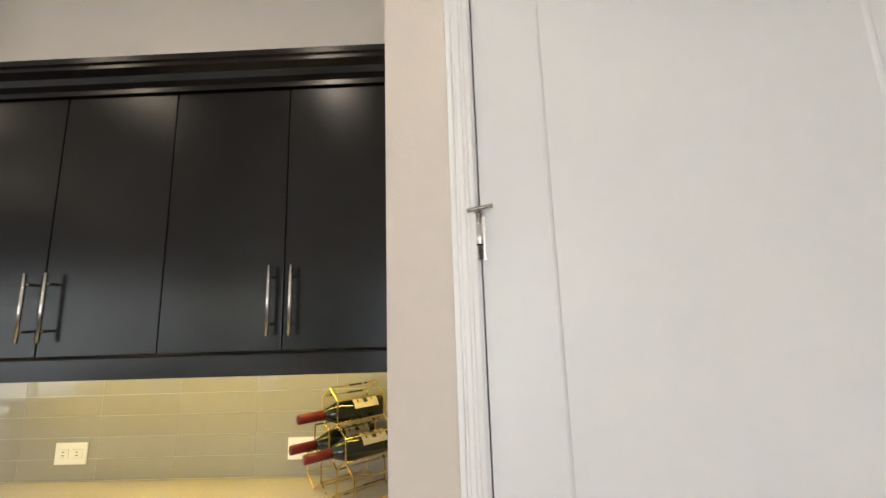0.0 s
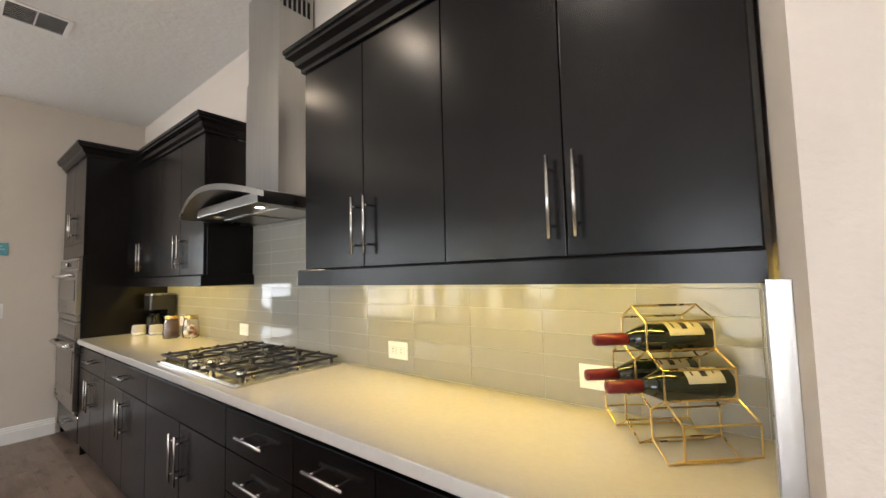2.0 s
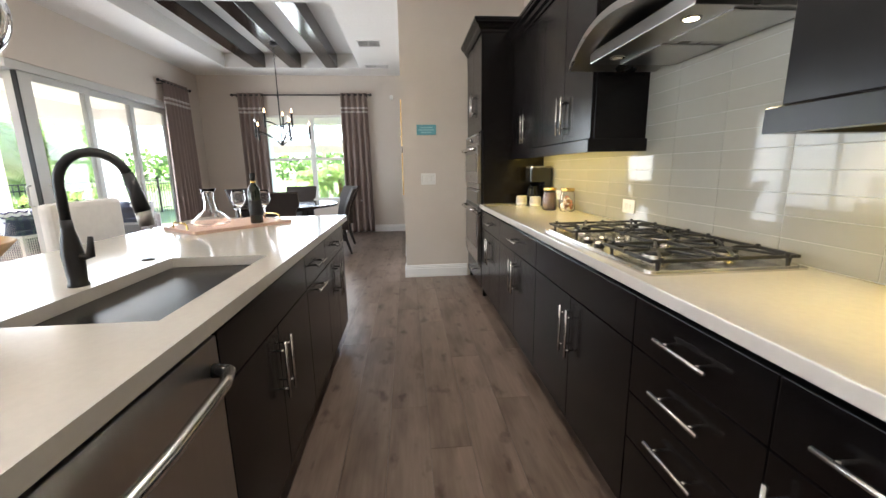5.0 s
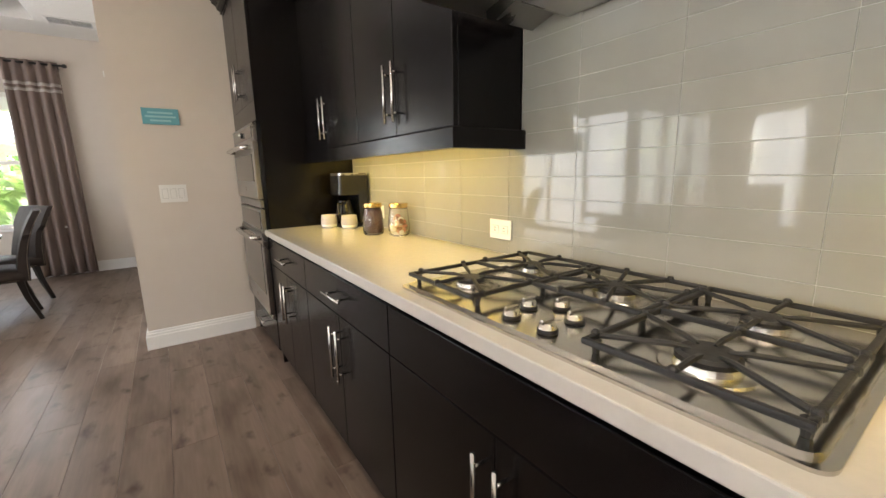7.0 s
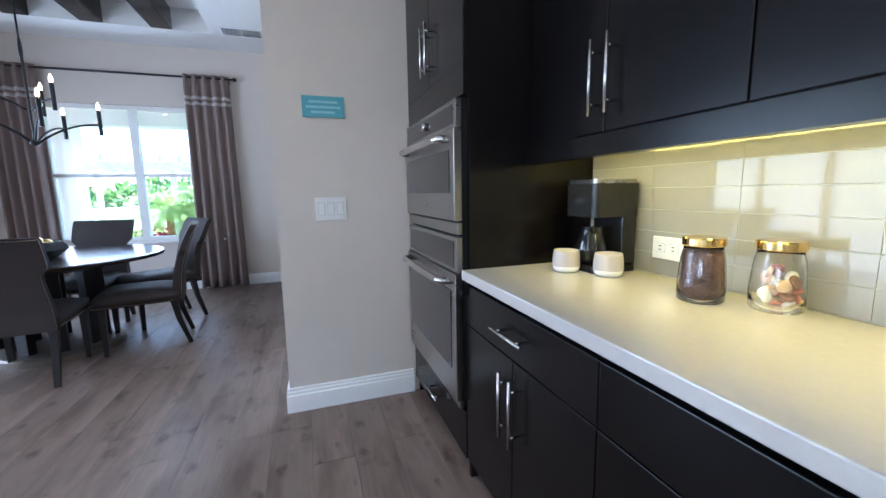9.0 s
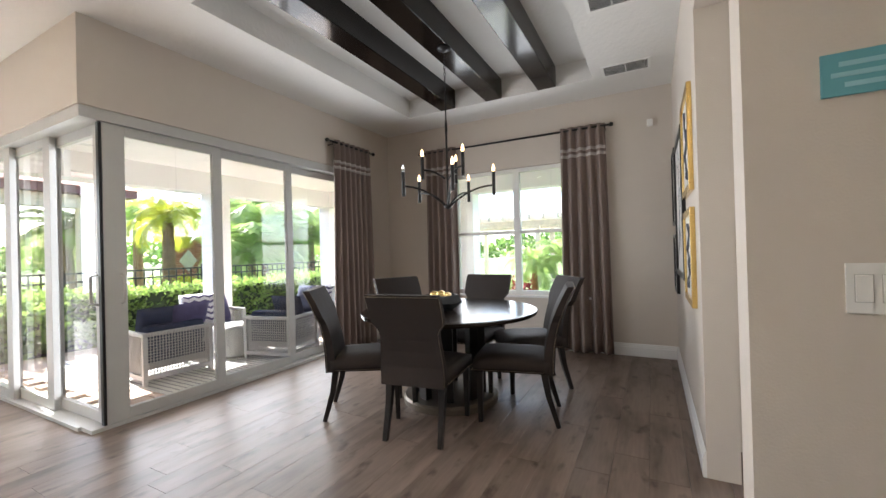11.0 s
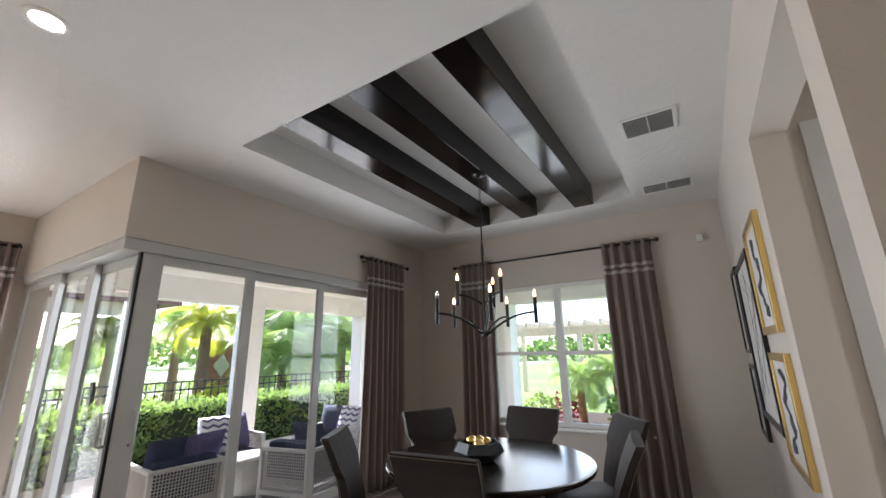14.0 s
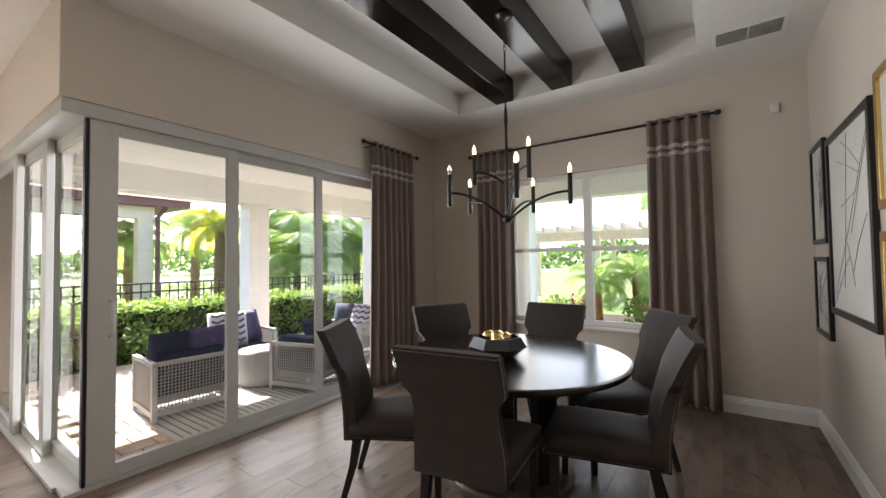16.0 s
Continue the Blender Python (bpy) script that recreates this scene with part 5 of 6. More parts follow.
def curtain(a, b, at, axis, label, top=2.69, bottom=0.015, flare=0.0, seed=0):
    """A gathered curtain from a to b along axis, hanging at `at`, with two pale bands."""
    mid = ((a + b) / 2, at, 0) if axis == "x" else (at, (a + b) / 2, 0)
    c = thing("curtain", mid, label, "curtain", "curtains")
    rg = random.Random(seed)
    ph = [rg.uniform(0, 6.28) for _ in range(4)]
    n, folds = 96, max(5, int(abs(b - a) / 0.095))

    def at_point(t, z, out=0.0):
        f = 1 - (z - bottom) / (top - bottom)
        u = a + (b - a) * t
        u = (a + b) / 2 + (u - (a + b) / 2) * (1 + flare * f)
        amp = 0.028 + 0.018 * f
        w = amp * math.sin(2 * math.pi * folds * t + 0.6 * math.sin(5 * t + ph[0]) + 0.35 * f * math.sin(7 * t + ph[1])) + 0.018 * f * math.sin(9 * t + ph[2])
        if z > top - 0.09:
            w *= 0.55
        return u, w + out

    def sheet(zs, out):
        bm = bmesh.new()
        prev = None
        for z in zs:
            cur = []
            for i in range(n + 1):
                u, w = at_point(i / n, z, out)
                cur.append(bm.verts.new((u, at + w, z) if axis == "x" else (at + w, u, z)))
            if prev:
                for i in range(n):
                    bm.faces.new((prev[i], prev[i + 1], cur[i + 1], cur[i]))
            prev = cur
        return bm

    cl = part("cloth", sheet([top - (top - bottom) * k / 22 for k in range(23)], 0), curtain_cloth, c, smooth=True)
    so = cl.modifiers.new("thickness", "SOLIDIFY")
    so.thickness, so.offset = 0.004, 0
    for z in (2.415, 2.345):
        bd = part("band", sheet([z + 0.018, z, z - 0.018], 0), band_cloth, c, "pale woven band", smooth=True)
        so = bd.modifiers.new("thickness", "SOLIDIFY")
        so.thickness, so.offset = 0.010, 0
    return c


def curtain_rod(a, b, at, axis, z, wall, brackets, label="black metal curtain rod with finials"):
    p = (lambda u, w, zz: (u, w, zz)) if axis == "x" else (lambda u, w, zz: (w, u, zz))
    r = thing("curtain_rod", p((a + b) / 2, wall, z), label, "curtain rod", "curtain rods")
    part("rod", tube([p(a, at, z), p(b, at, z)], 0.0125, 12), black_metal, r, smooth=True)
    for u in (a, b):
        s = -1 if u == min(a, b) else 1
        part("finial", tube([p(u, at, z), p(u + s * 0.015, at, z), p(u + s * 0.03, at, z), p(u + s * 0.05, at, z)], 0.02, 12, radii=[0.0125, 0.023, 0.026, 0.014]), black_metal, r, smooth=True)
    for u in brackets:
        part("bracket", tube([p(u, wall, z - 0.035), p(u, at, z - 0.035), p(u, at, z - 0.01)], 0.007, 8), black_metal, r)
    return r


RX, RY = WX + 0.085, WY + 0.025 + 0.085
curtain_rod(-2.40, 0.10, RX, "y", 2.655, WX + 0.001, (-2.34, 0.06))
curtain(-0.44, 0.06, RX, "y", "taupe curtain with pale bands beside the window", flare=0.12, seed=1)
curtain(-2.33, -1.86, RX, "y", "taupe curtain with pale bands between window and corner", seed=2)
curtain_rod(-9.18, -8.33, RY, "x", 2.655, WY + 0.026, (-9.10, -8.40))
curtain(-9.10, -8.43, RY, "x", "taupe curtain with pale bands beside the sliding doors", flare=0.08, seed=3)
curtain_rod(-5.82, -4.15, -5.50, "x", 2.655, SY + 0.001, (-5.78, -5.0, -4.22))
curtain(-5.86, -5.50, -5.50, "x", "taupe curtain with pale bands in the living room", seed=4)
curtain(-4.55, -4.20, -5.50, "x", "taupe curtain with pale bands beside living room window", seed=5)
sc = thing("cable", (-8.75, WY + 0.09, 0), "thin white cable on the floor by the curtain", "cable")
part("cord", tube([(-8.52, WY + 0.20, 0.004), (-8.62, WY + 0.23, 0.004), (-8.74, WY + 0.20, 0.004), (-8.86, WY + 0.23, 0.004), (-8.98, WY + 0.21, 0.004)], 0.003, 6), plastic_white, sc)


def picture(x0, x1, z0, z1, frame_mat, rim, label, art="map", seed=0):
    p = thing("picture_frame", ((x0 + x1) / 2, NY, z0), label, "picture")
    y0, y1 = NY - 0.028, NY - 0.0008
    part("frame", boxes((x0, x1, y0, y1, z0, z0 + rim), (x0, x1, y0, y1, z1 - rim, z1), (x0, x0 + rim, y0, y1, z0 + rim, z1 - rim), (x1 - rim, x1, y0, y1, z0 + rim, z1 - rim), bevel=0.002), frame_mat, p)
    sheet = part("art_print", box(x0 + rim, x1 - rim, NY - 0.014, NY - 0.004, z0 + rim, z1 - rim), paper, p, "pale printed artwork")
    rg = random.Random(seed)
    yy = NY - 0.0155
    w, h = x1 - x0 - 2 * rim, z1 - z0 - 2 * rim
    if art == "river":
        pts = [(x0 + rim + w * (0.5 + 0.13 * math.sin(k * 0.9 + seed) + 0.06 * math.sin(k * 2.3)), yy, z0 + rim + h * (0.1 + 0.8 * k / 13)) for k in range(14)]
        part("ink_drawing", tube(pts, 0.006, 5, radii=[0.004 + 0.011 * abs(math.sin(k * 0.8 + 1)) for k in range(14)]), ink, sheet)
    else:
        bm = bmesh.new()
        for k in range(9):
            pa = (x0 + rim + w * rg.random(), yy, z0 + rim + h * rg.random() * 0.98)
            pb = (x0 + rim + w * rg.random(), yy, z0 + rim + h * rg.random() * 0.98)
            pm = ((pa[0] + pb[0]) / 2 + 0.03 * rg.uniform(-1, 1), yy, (pa[2] + pb[2]) / 2)
            tube([pa, pm, pb], 0.0012, 4, bm)
        part("ink_drawing", bm, ink, sheet)
    return p


picture(-8.00, -7.42, 1.575, 2.215, gold, 0.042, "gold-framed abstract ink drawing on the wall", "river", 1)
picture(-8.00, -7.42, 0.875, 1.475, gold, 0.042, "gold-framed abstract ink drawing on the wall", "river", 4)
picture(-9.03, -8.09, 0.985, 2.145, black_metal, 0.042, "large black-framed map print on the wall", "map", 2)
picture(-9.56, -9.11, 1.455, 2.195, black_metal, 0.035, "small black-framed print on the wall", "map", 6)
picture(-9.56, -9.09, 0.78, 1.36, black_metal, 0.035, "small black-framed print on the wall", "map", 9)
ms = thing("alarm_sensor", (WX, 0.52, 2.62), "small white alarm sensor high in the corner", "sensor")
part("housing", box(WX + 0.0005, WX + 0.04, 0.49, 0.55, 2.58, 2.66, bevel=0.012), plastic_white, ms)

# living room armchair at the edge of view
ac = thing("armchair", (-5.25, -4.9, 0), "cream upholstered armchair in the living room", "armchair")
part("seat", box(-5.55, -4.95, -5.2, -4.6, 0.15, 0.45, bevel=0.04), linen_white, ac)
part("backrest", box(-5.60, -4.90, -5.33, -5.20, 0.15, 0.88, bevel=0.05), linen_white, ac)
for x in (-5.66, -4.96):
    part("arm", box(x, x + 0.12, -5.2, -4.6, 0.15, 0.62, bevel=0.04), linen_white, ac)
for x in (-5.55, -4.95):
    for y in (-5.25, -4.65):
        part("leg", tube([(x, y, 0.001), (x, y, 0.16)], 0.02, 6, radii=[0.014, 0.022]), leg_wood, ac)

# ---- patio and garden ----
white_stucco = material("white_stucco", (0.84, 0.83, 0.83), 0.85, vary=0.03, scale=3, bump=0.4, bump_scale=90)
cream_stucco = material("cream_stucco", (0.72, 0.63, 0.47), 0.85, vary=0.05, scale=2, bump=0.4, bump_scale=80)
fascia_red = material("fascia_red", (0.16, 0.065, 0.055), 0.5, vary=0.1)
wicker = material("white_wicker", (0.50, 0.49, 0.48), 0.6, vary=0.06, scale=40)
navy = material("navy_cloth", (0.022, 0.032, 0.075), 0.85, vary=0.15, scale=25, bump=0.3, bump_scale=300)
violet_cloth = material("violet_cloth", (0.10, 0.085, 0.19), 0.85, vary=0.2, scale=20)
pale_cloth = material("pale_cloth", (0.66, 0.66, 0.70), 0.85, vary=0.1, scale=20)
concrete = material("pale_concrete", (0.42, 0.41, 0.39), 0.75, vary=0.12, scale=5, bump=0.3)
rug_pale, rug_grey = material("rug_pale", (0.60, 0.58, 0.55), 0.95, vary=0.08, scale=30), material("rug_grey", (0.22, 0.22, 0.23), 0.95, vary=0.1, scale=30)
paver_mat = material("paver", (0.46, 0.34, 0.27), 0.85, alt=(0.64, 0.51, 0.41), scale=3, island=0.2, bump=0.4, bump_scale=40)
lawn = material("lawn", (0.11, 0.17, 0.05), 0.95, alt=(0.22, 0.28, 0.10), scale=0.35, bump=0.6, bump_scale=30)


def leafy(m, share=0.55):
    """Lets light through thin leaves."""
    nt = m.node_tree
    b, out = nt.nodes["Principled BSDF"], nt.nodes["Material Output"]
    tr, mix = nt.nodes.new("ShaderNodeBsdfTranslucent"), nt.nodes.new("ShaderNodeMixShader")
    mul = nt.nodes.new("ShaderNodeMixRGB")
    mul.blend_type, mul.inputs[0].default_value, mul.inputs[2].default_value = "MULTIPLY", 1.0, (2.0, 2.0, 1.4, 1)
    nt.links.new(b.inputs["Base Color"].links[0].from_socket, mul.inputs[1])
    nt.links.new(mul.outputs[0], tr.inputs[0])
    mix.inputs[0].default_value = share
    nt.links.new(b.outputs[0], mix.inputs[1])
    nt.links.new(tr.outputs[0], mix.inputs[2])
    nt.links.new(mix.outputs[0], out.inputs[0])


leaf_green = material("hedge_leaf", (0.10, 0.155, 0.04), 0.42, alt=(0.21, 0.29, 0.10), scale=2.5)
palm_green = material("palm_leaf", (0.14, 0.21, 0.07), 0.4, alt=(0.30, 0.38, 0.17), scale=0.8)
palm_yellow = material("palm_leaf_yellow", (0.20, 0.24, 0.03), 0.45, alt=(0.34, 0.33, 0.05), scale=0.8)
far_green = material("far_leaf", (0.035, 0.085, 0.02), 0.6, alt=(0.10, 0.16, 0.05), scale=0.3)
for lm in (leaf_green, palm_green, palm_yellow, far_green):
    leafy(lm)
bark = material("palm_bark", (0.20, 0.13, 0.085), 0.9, vary=0.35, scale=9, bump=1.0, bump_scale=25)
bark_red = material("palm_bark_red", (0.28, 0.12, 0.06), 0.9, vary=0.35, scale=9, bump=1.0, bump_scale=25)
brick_red = material("brick_red", (0.28, 0.11, 0.075), 0.85, vary=0.2, scale=6, island=0.2)
sand = material("road_sand", (0.55, 0.50, 0.42), 0.9, vary=0.1, scale=1)
soil = material("mulch", (0.055, 0.035, 0.025), 0.95, vary=0.4, scale=15, bump=1.0)
pergola_wood = material("pergola_wood", (0.62, 0.52, 0.42), 0.7, vary=0.15, scale=6)
red_leaf = material("red_leaf", (0.30, 0.03, 0.05), 0.5, vary=0.4, scale=5)

solid("ground", box(-400, 300, -500, 300, -0.40, -0.16), lawn)
solid("road", box(-70, 30, -23.5, -19.5, -0.158, -0.150), sand)
PZ = -0.02
solid("patio_bed", boxes((-12.3, CX - 0.26, -6.75, WY - 0.27, -0.15, PZ - 0.03), (-12.3, WX - 0.17, WY - 0.27, 2.2, -0.15, PZ - 0.03)), sand)
solid("planting_bed", boxes((-13.5, -3.5, -8.2, -6.76, -0.158, -0.10), (-16.5, -13.2, -4.5, 1.5, -0.158, -0.10)), soil)

# lanai: roof, beam and pillars
lr = thing("lanai_roof", (-9, -5, 2.36), "white covered patio roof with deep beams on pillars", "roof", kind="structure")
part("ceiling_board", boxes((-12.35, CX - 0.25, -6.60, WY - 0.171, 2.72, 2.80), (-12.35, WX - 0.161, WY - 0.171, 2.3, 2.72, 2.80)), white_stucco, lr)
part("beam", boxes((-12.05, CX - 0.25, -6.56, -6.24, 2.36, 2.72), (-12.05, -11.73, -6.24, 2.3, 2.36, 2.72)), white_stucco, lr)
for x, y in ((-9.06, -6.40), (-11.89, -6.40), (-11.89, -2.70), (-11.89, 1.2)):
    pl = thing("pillar", (x, y, PZ), "square white stucco patio pillar with base", "pillar", "patio pillars", "structure")
    part("shaft", box(x - 0.17, x + 0.17, y - 0.16, y + 0.16, PZ + 0.2, 2.359, bevel=0.008), white_stucco, pl)
    part("plinth", box(x - 0.2, x + 0.2, y - 0.19, y + 0.19, PZ - 0.03, PZ + 0.199, bevel=0.01), white_stucco, pl)

# striped rug
rg_t = thing("outdoor_rug", (-7.75, -4.6, PZ), "grey and white striped outdoor rug on pavers", "rug")
bms = [bmesh.new(), bmesh.new()]
k = 0
x = -8.95
while x < -6.75:
    wide = 0.016 if k % 2 else 0.048
    box(x, x + wide, -6.0, -3.45, PZ + 0.001, PZ + 0.009, bm=bms[k % 2])
    x += wide
    k += 1
part("pale_stripes", bms[0], rug_pale, rg_t)
part("grey_stripes", bms[1], rug_grey, rg_t)


def pillow(name, m, parent, mat, w=0.45, h=0.45, t=0.14):
    bm = bmesh.new()
    n = 8
    for s in (-1, 1):
        g = [[bm.verts.new(m @ Vector(((i / n - 0.5) * w, s * t / 2 * (max(0, (1 - (2 * i / n - 1) ** 4)) * max(0, (1 - (2 * j / n - 1) ** 4))) ** 0.5, (j / n - 0.5) * h))) for j in range(n + 1)] for i in range(n + 1)]
        for i in range(n):
            for j in range(n):
                q = (g[i][j], g[i + 1][j], g[i + 1][j + 1], g[i][j + 1])
                bm.faces.new(q if s > 0 else q[::-1])
    bmesh.ops.remove_doubles(bm, verts=bm.verts, dist=0.0005)
    return part(name, bm, mat, parent, smooth=True)


def chevrons(m, parent, w=0.45, h=0.45, t=0.14):
    """Zigzag bands sewn on both faces of a pillow."""
    for s in (-1, 1):
        for row in range(5):
            bm = bmesh.new()
            prev = None
            for k in range(25):
                u = -0.42 + 0.84 * k / 24
                v0 = -0.40 + 0.18 * row + 0.07 * abs((k % 8) / 4 - 1)
                cur = []
                for v in (v0, v0 + 0.07):
                    v = max(-0.46, min(0.46, v))
                    puff = (max(0, 1 - (2 * u) ** 4) * max(0, 1 - (2 * v) ** 4)) ** 0.5
                    cur.append(bm.verts.new(m @ Vector((u * w, s * (t / 2 * puff + 0.003), v * h))))
                if prev:
                    bm.faces.new((prev[0], cur[0], cur[1], prev[1]))
                prev = cur
            part("chevron_band", bm, violet_cloth, parent, "violet zigzag band")


def wicker_panel(u0, u1, z0, z1, at, axis, parent):
    """An open woven panel: crossed strands between frame bars."""
    bm = bmesh.new()
    p = (lambda u, z, d: (u, at + d, z)) if axis == "x" else (lambda u, z, d: (at + d, u, z))
    n = max(4, int((u1 - u0) / 0.028))
    for k in range(1, n):
        u = u0 + (u1 - u0) * k / n
        tube([p(u, z0, 0.003), p(u, z1, 0.003)], 0.0055, 4, bm)
    n = max(3, int((z1 - z0) / 0.028))
    for k in range(1, n):
        z = z0 + (z1 - z0) * k / n
        tube([p(u0, z, -0.003), p(u1, z, -0.003)], 0.0055, 4, bm)
    return part("woven_panel", bm, wicker, parent, "white open-weave panel")


def patio_seat(name, w, d, label, group):
    """A woven lounge seat: back at +y, arms at both sides, front to -y."""
    c = thing(name, (0, 0, 0), label, "sofa" if w > 1 else "armchair", group)
    hgt, zb = 0.48, 0.05
    r = 0.045
    for x in (-w / 2, w / 2 - r):
        for y in (-d / 2, d / 2 - r):
            part("leg", box(x, x + r, y, y + r, 0.0, hgt, bevel=0.006), wicker, c)
    for x in (-w / 2, w / 2 - r):
        part("arm_rail", box(x, x + r, -d / 2, d / 2, hgt + 0.001, hgt + 0.04, bevel=0.008), wicker, c)
        part("lower_rail", box(x, x + r, -d / 2 + r, d / 2 - r, zb, zb + 0.045), wicker, c)
        wicker_panel(-d / 2 + r, d / 2 - r, zb + 0.045, hgt, x + r / 2, "y", c)
    part("back_rail", box(-w / 2 + r, w / 2 - r, d / 2 - r, d / 2, hgt + 0.001, hgt + 0.04, bevel=0.008), wicker, c)
    part("lower_rail", box(-w / 2 + r, w / 2 - r, d / 2 - r, d / 2, zb, zb + 0.045), wicker, c)
    wicker_panel(-w / 2 + r, w / 2 - r, zb + 0.045, hgt, d / 2 - r / 2, "x", c)
    part("seat_frame", box(-w / 2 + r, w / 2 - r, -d / 2, d / 2 - r, 0.14, 0.20, bevel=0.006), wicker, c)
    part("seat_cushion", box(-w / 2 + r + 0.01, w / 2 - r - 0.01, -d / 2 - 0.01, d / 2 - r - 0.01, 0.201, 0.33, bevel=0.03), navy, c, "navy seat cushion")
    n = 1 if w < 1 else 2
    for k in range(n):
        cx = (k - (n - 1) / 2) * (w - 2 * r) / n
        part("back_cushion", box(cx - (w - 2 * r) / n / 2 + 0.01, cx + (w - 2 * r) / n / 2 - 0.01, d / 2 - r - 0.18, d / 2 - r - 0.01, 0.331, 0.58, bevel=0.05), navy, c, "navy back cushion")
    return c


chair_a = patio_seat("patio_armchair", 0.68, 0.60, "white woven patio armchair with navy cushions", "patio armchairs")
chair_a.matrix_basis = pose(-7.10, -4.24, PZ + 0.011, 0, 0, -4)
for x, y, turn in ((-8.22, -3.74, -77), (-8.10, -5.06, 178), (-9.50, -4.45, 98)):
    copy_thing(chair_a, pose(x, y, PZ + (0.011 if x > -8.9 else 0.001), 0, 0, turn))
for x, y, z, rz, mt in ((-7.95, -5.08, 0.53, 165, pale_cloth), (-8.22, -5.12, 0.52, 195, violet_cloth), (-9.52, -4.30, 0.52, 92, pale_cloth), (-9.50, -4.62, 0.52, 105, navy),
                        (-7.27, -4.13, 0.54, 12, violet_cloth), (-7.00, -4.16, 0.53, -8, navy), (-8.30, -3.70, 0.52, -80, navy)):
    t = thing("throw_pillow", (x, y, z - 0.2), "patterned throw pillow on the patio seating", "pillow", "throw pillows")
    pw = pillow("cover", pose(x, y, z, -18, 0, rz), t, mt)
    if mt is pale_cloth:
        chevrons(pose(x, y, z, -18, 0, rz), pw)
tbl = thing("drum_table", (-8.02, -4.34, PZ), "round pale concrete drum table on the rug", "table")
part("drum", lathe([(0.27, 0), (0.30, 0.02), (0.315, 0.18), (0.30, 0.36), (0.285, 0.375), (0.25, 0.38)], (-8.02, -4.34, PZ + 0.011), 40), concrete, tbl, smooth=False)

# ---- hedge, fence, palms ----


def leaves(points, size, rg):
    """Small folded leaves at points."""
    verts, faces = [], []
    for p in points:
        d = Vector((rg.gauss(0, 1), rg.gauss(0, 1), rg.gauss(0.3, 0.7))).normalized()
        s = d.orthogonal().normalized()
        s.rotate(Matrix.Rotation(rg.random() * 6.28, 3, d))
        ln = size * rg.uniform(0.7, 1.3)
        w = ln * 0.32
        n = d.cross(s)
        i = len(verts)
        verts += [p, p + d * ln * 0.5 + s * w + n * w * 0.3, p + d * ln, p + d * ln * 0.5 - s * w + n * w * 0.3]
        faces.append((i, i + 1, i + 2))
        faces.append((i, i + 2, i + 3))
    return verts, faces


def leaf_mesh(name, points, size, mat, rg, parent=None, label=""):
    v, f = leaves(points, size, rg)
    o = ORIGIN.get(parent, Vector((0, 0, 0)))
    me = bpy.data.meshes.new(name)
    me.from_pydata([tuple(p - o) for p in v], [], f)
    me.materials.append(mat)
    return part(name, None, None, parent, label, data=me)


rgh = random.Random(11)
# plain box coloured near-black green, for the shade between the leaves
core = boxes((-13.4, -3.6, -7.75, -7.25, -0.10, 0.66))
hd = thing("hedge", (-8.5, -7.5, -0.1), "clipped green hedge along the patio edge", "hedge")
part("inner_growth", core, material("hedge_shade", (0.015, 0.03, 0.008), 0.9, vary=0.3, scale=10), hd)
pts = []
for k in range(9500):
    x = rgh.uniform(-13.45, -3.55)
    u = rgh.random()
    bulge = 0.05 * math.sin(x * 3.1) + 0.04 * math.sin(x * 7.7 + 1)
    if u < 0.62:
        pts.append(Vector((x, -7.20 + bulge + rgh.gauss(0, 0.04), rgh.uniform(-0.08, 0.76 + bulge * 0.5))))
    else:
        pts.append(Vector((x, rgh.uniform(-7.8, -7.18), 0.70 + bulge * 0.6 + rgh.gauss(0, 0.045))))
tagged(leaf_mesh("foliage", pts, 0.085, leaf_green, rgh, hd), kind="stuff")

fe = thing("metal_fence", (-8.5, -8.4, -0.16), "black metal picket fence behind the hedge", "fence")
part("rail", box(-22, 2, -8.42, -8.38, 1.02, 1.05), black_metal, fe)
part("rail", box(-22, 2, -8.42, -8.38, 0.87, 0.90), black_metal, fe)
part("rail", box(-22, 2, -8.42, -8.38, 0.0, 0.03), black_metal, fe)
pk = bpy.data.meshes.new("picket")
b_ = box(-0.009, 0.009, -0.009, 0.009, 0, 1.18)
b_.to_mesh(pk)
b_.free()
pk.materials.append(black_metal)
for k in range(160):
    o = part("picket", None, None, fe, data=pk)
    o.location = (-22 + 0.13 * k * 1.15 + 8.5, 0, 0.0)
for k in range(11):
    x = -22 + 2.4 * k
    part("post", box(x - 0.03, x + 0.03, -8.43, -8.37, -0.16, 1.12), black_metal, fe)


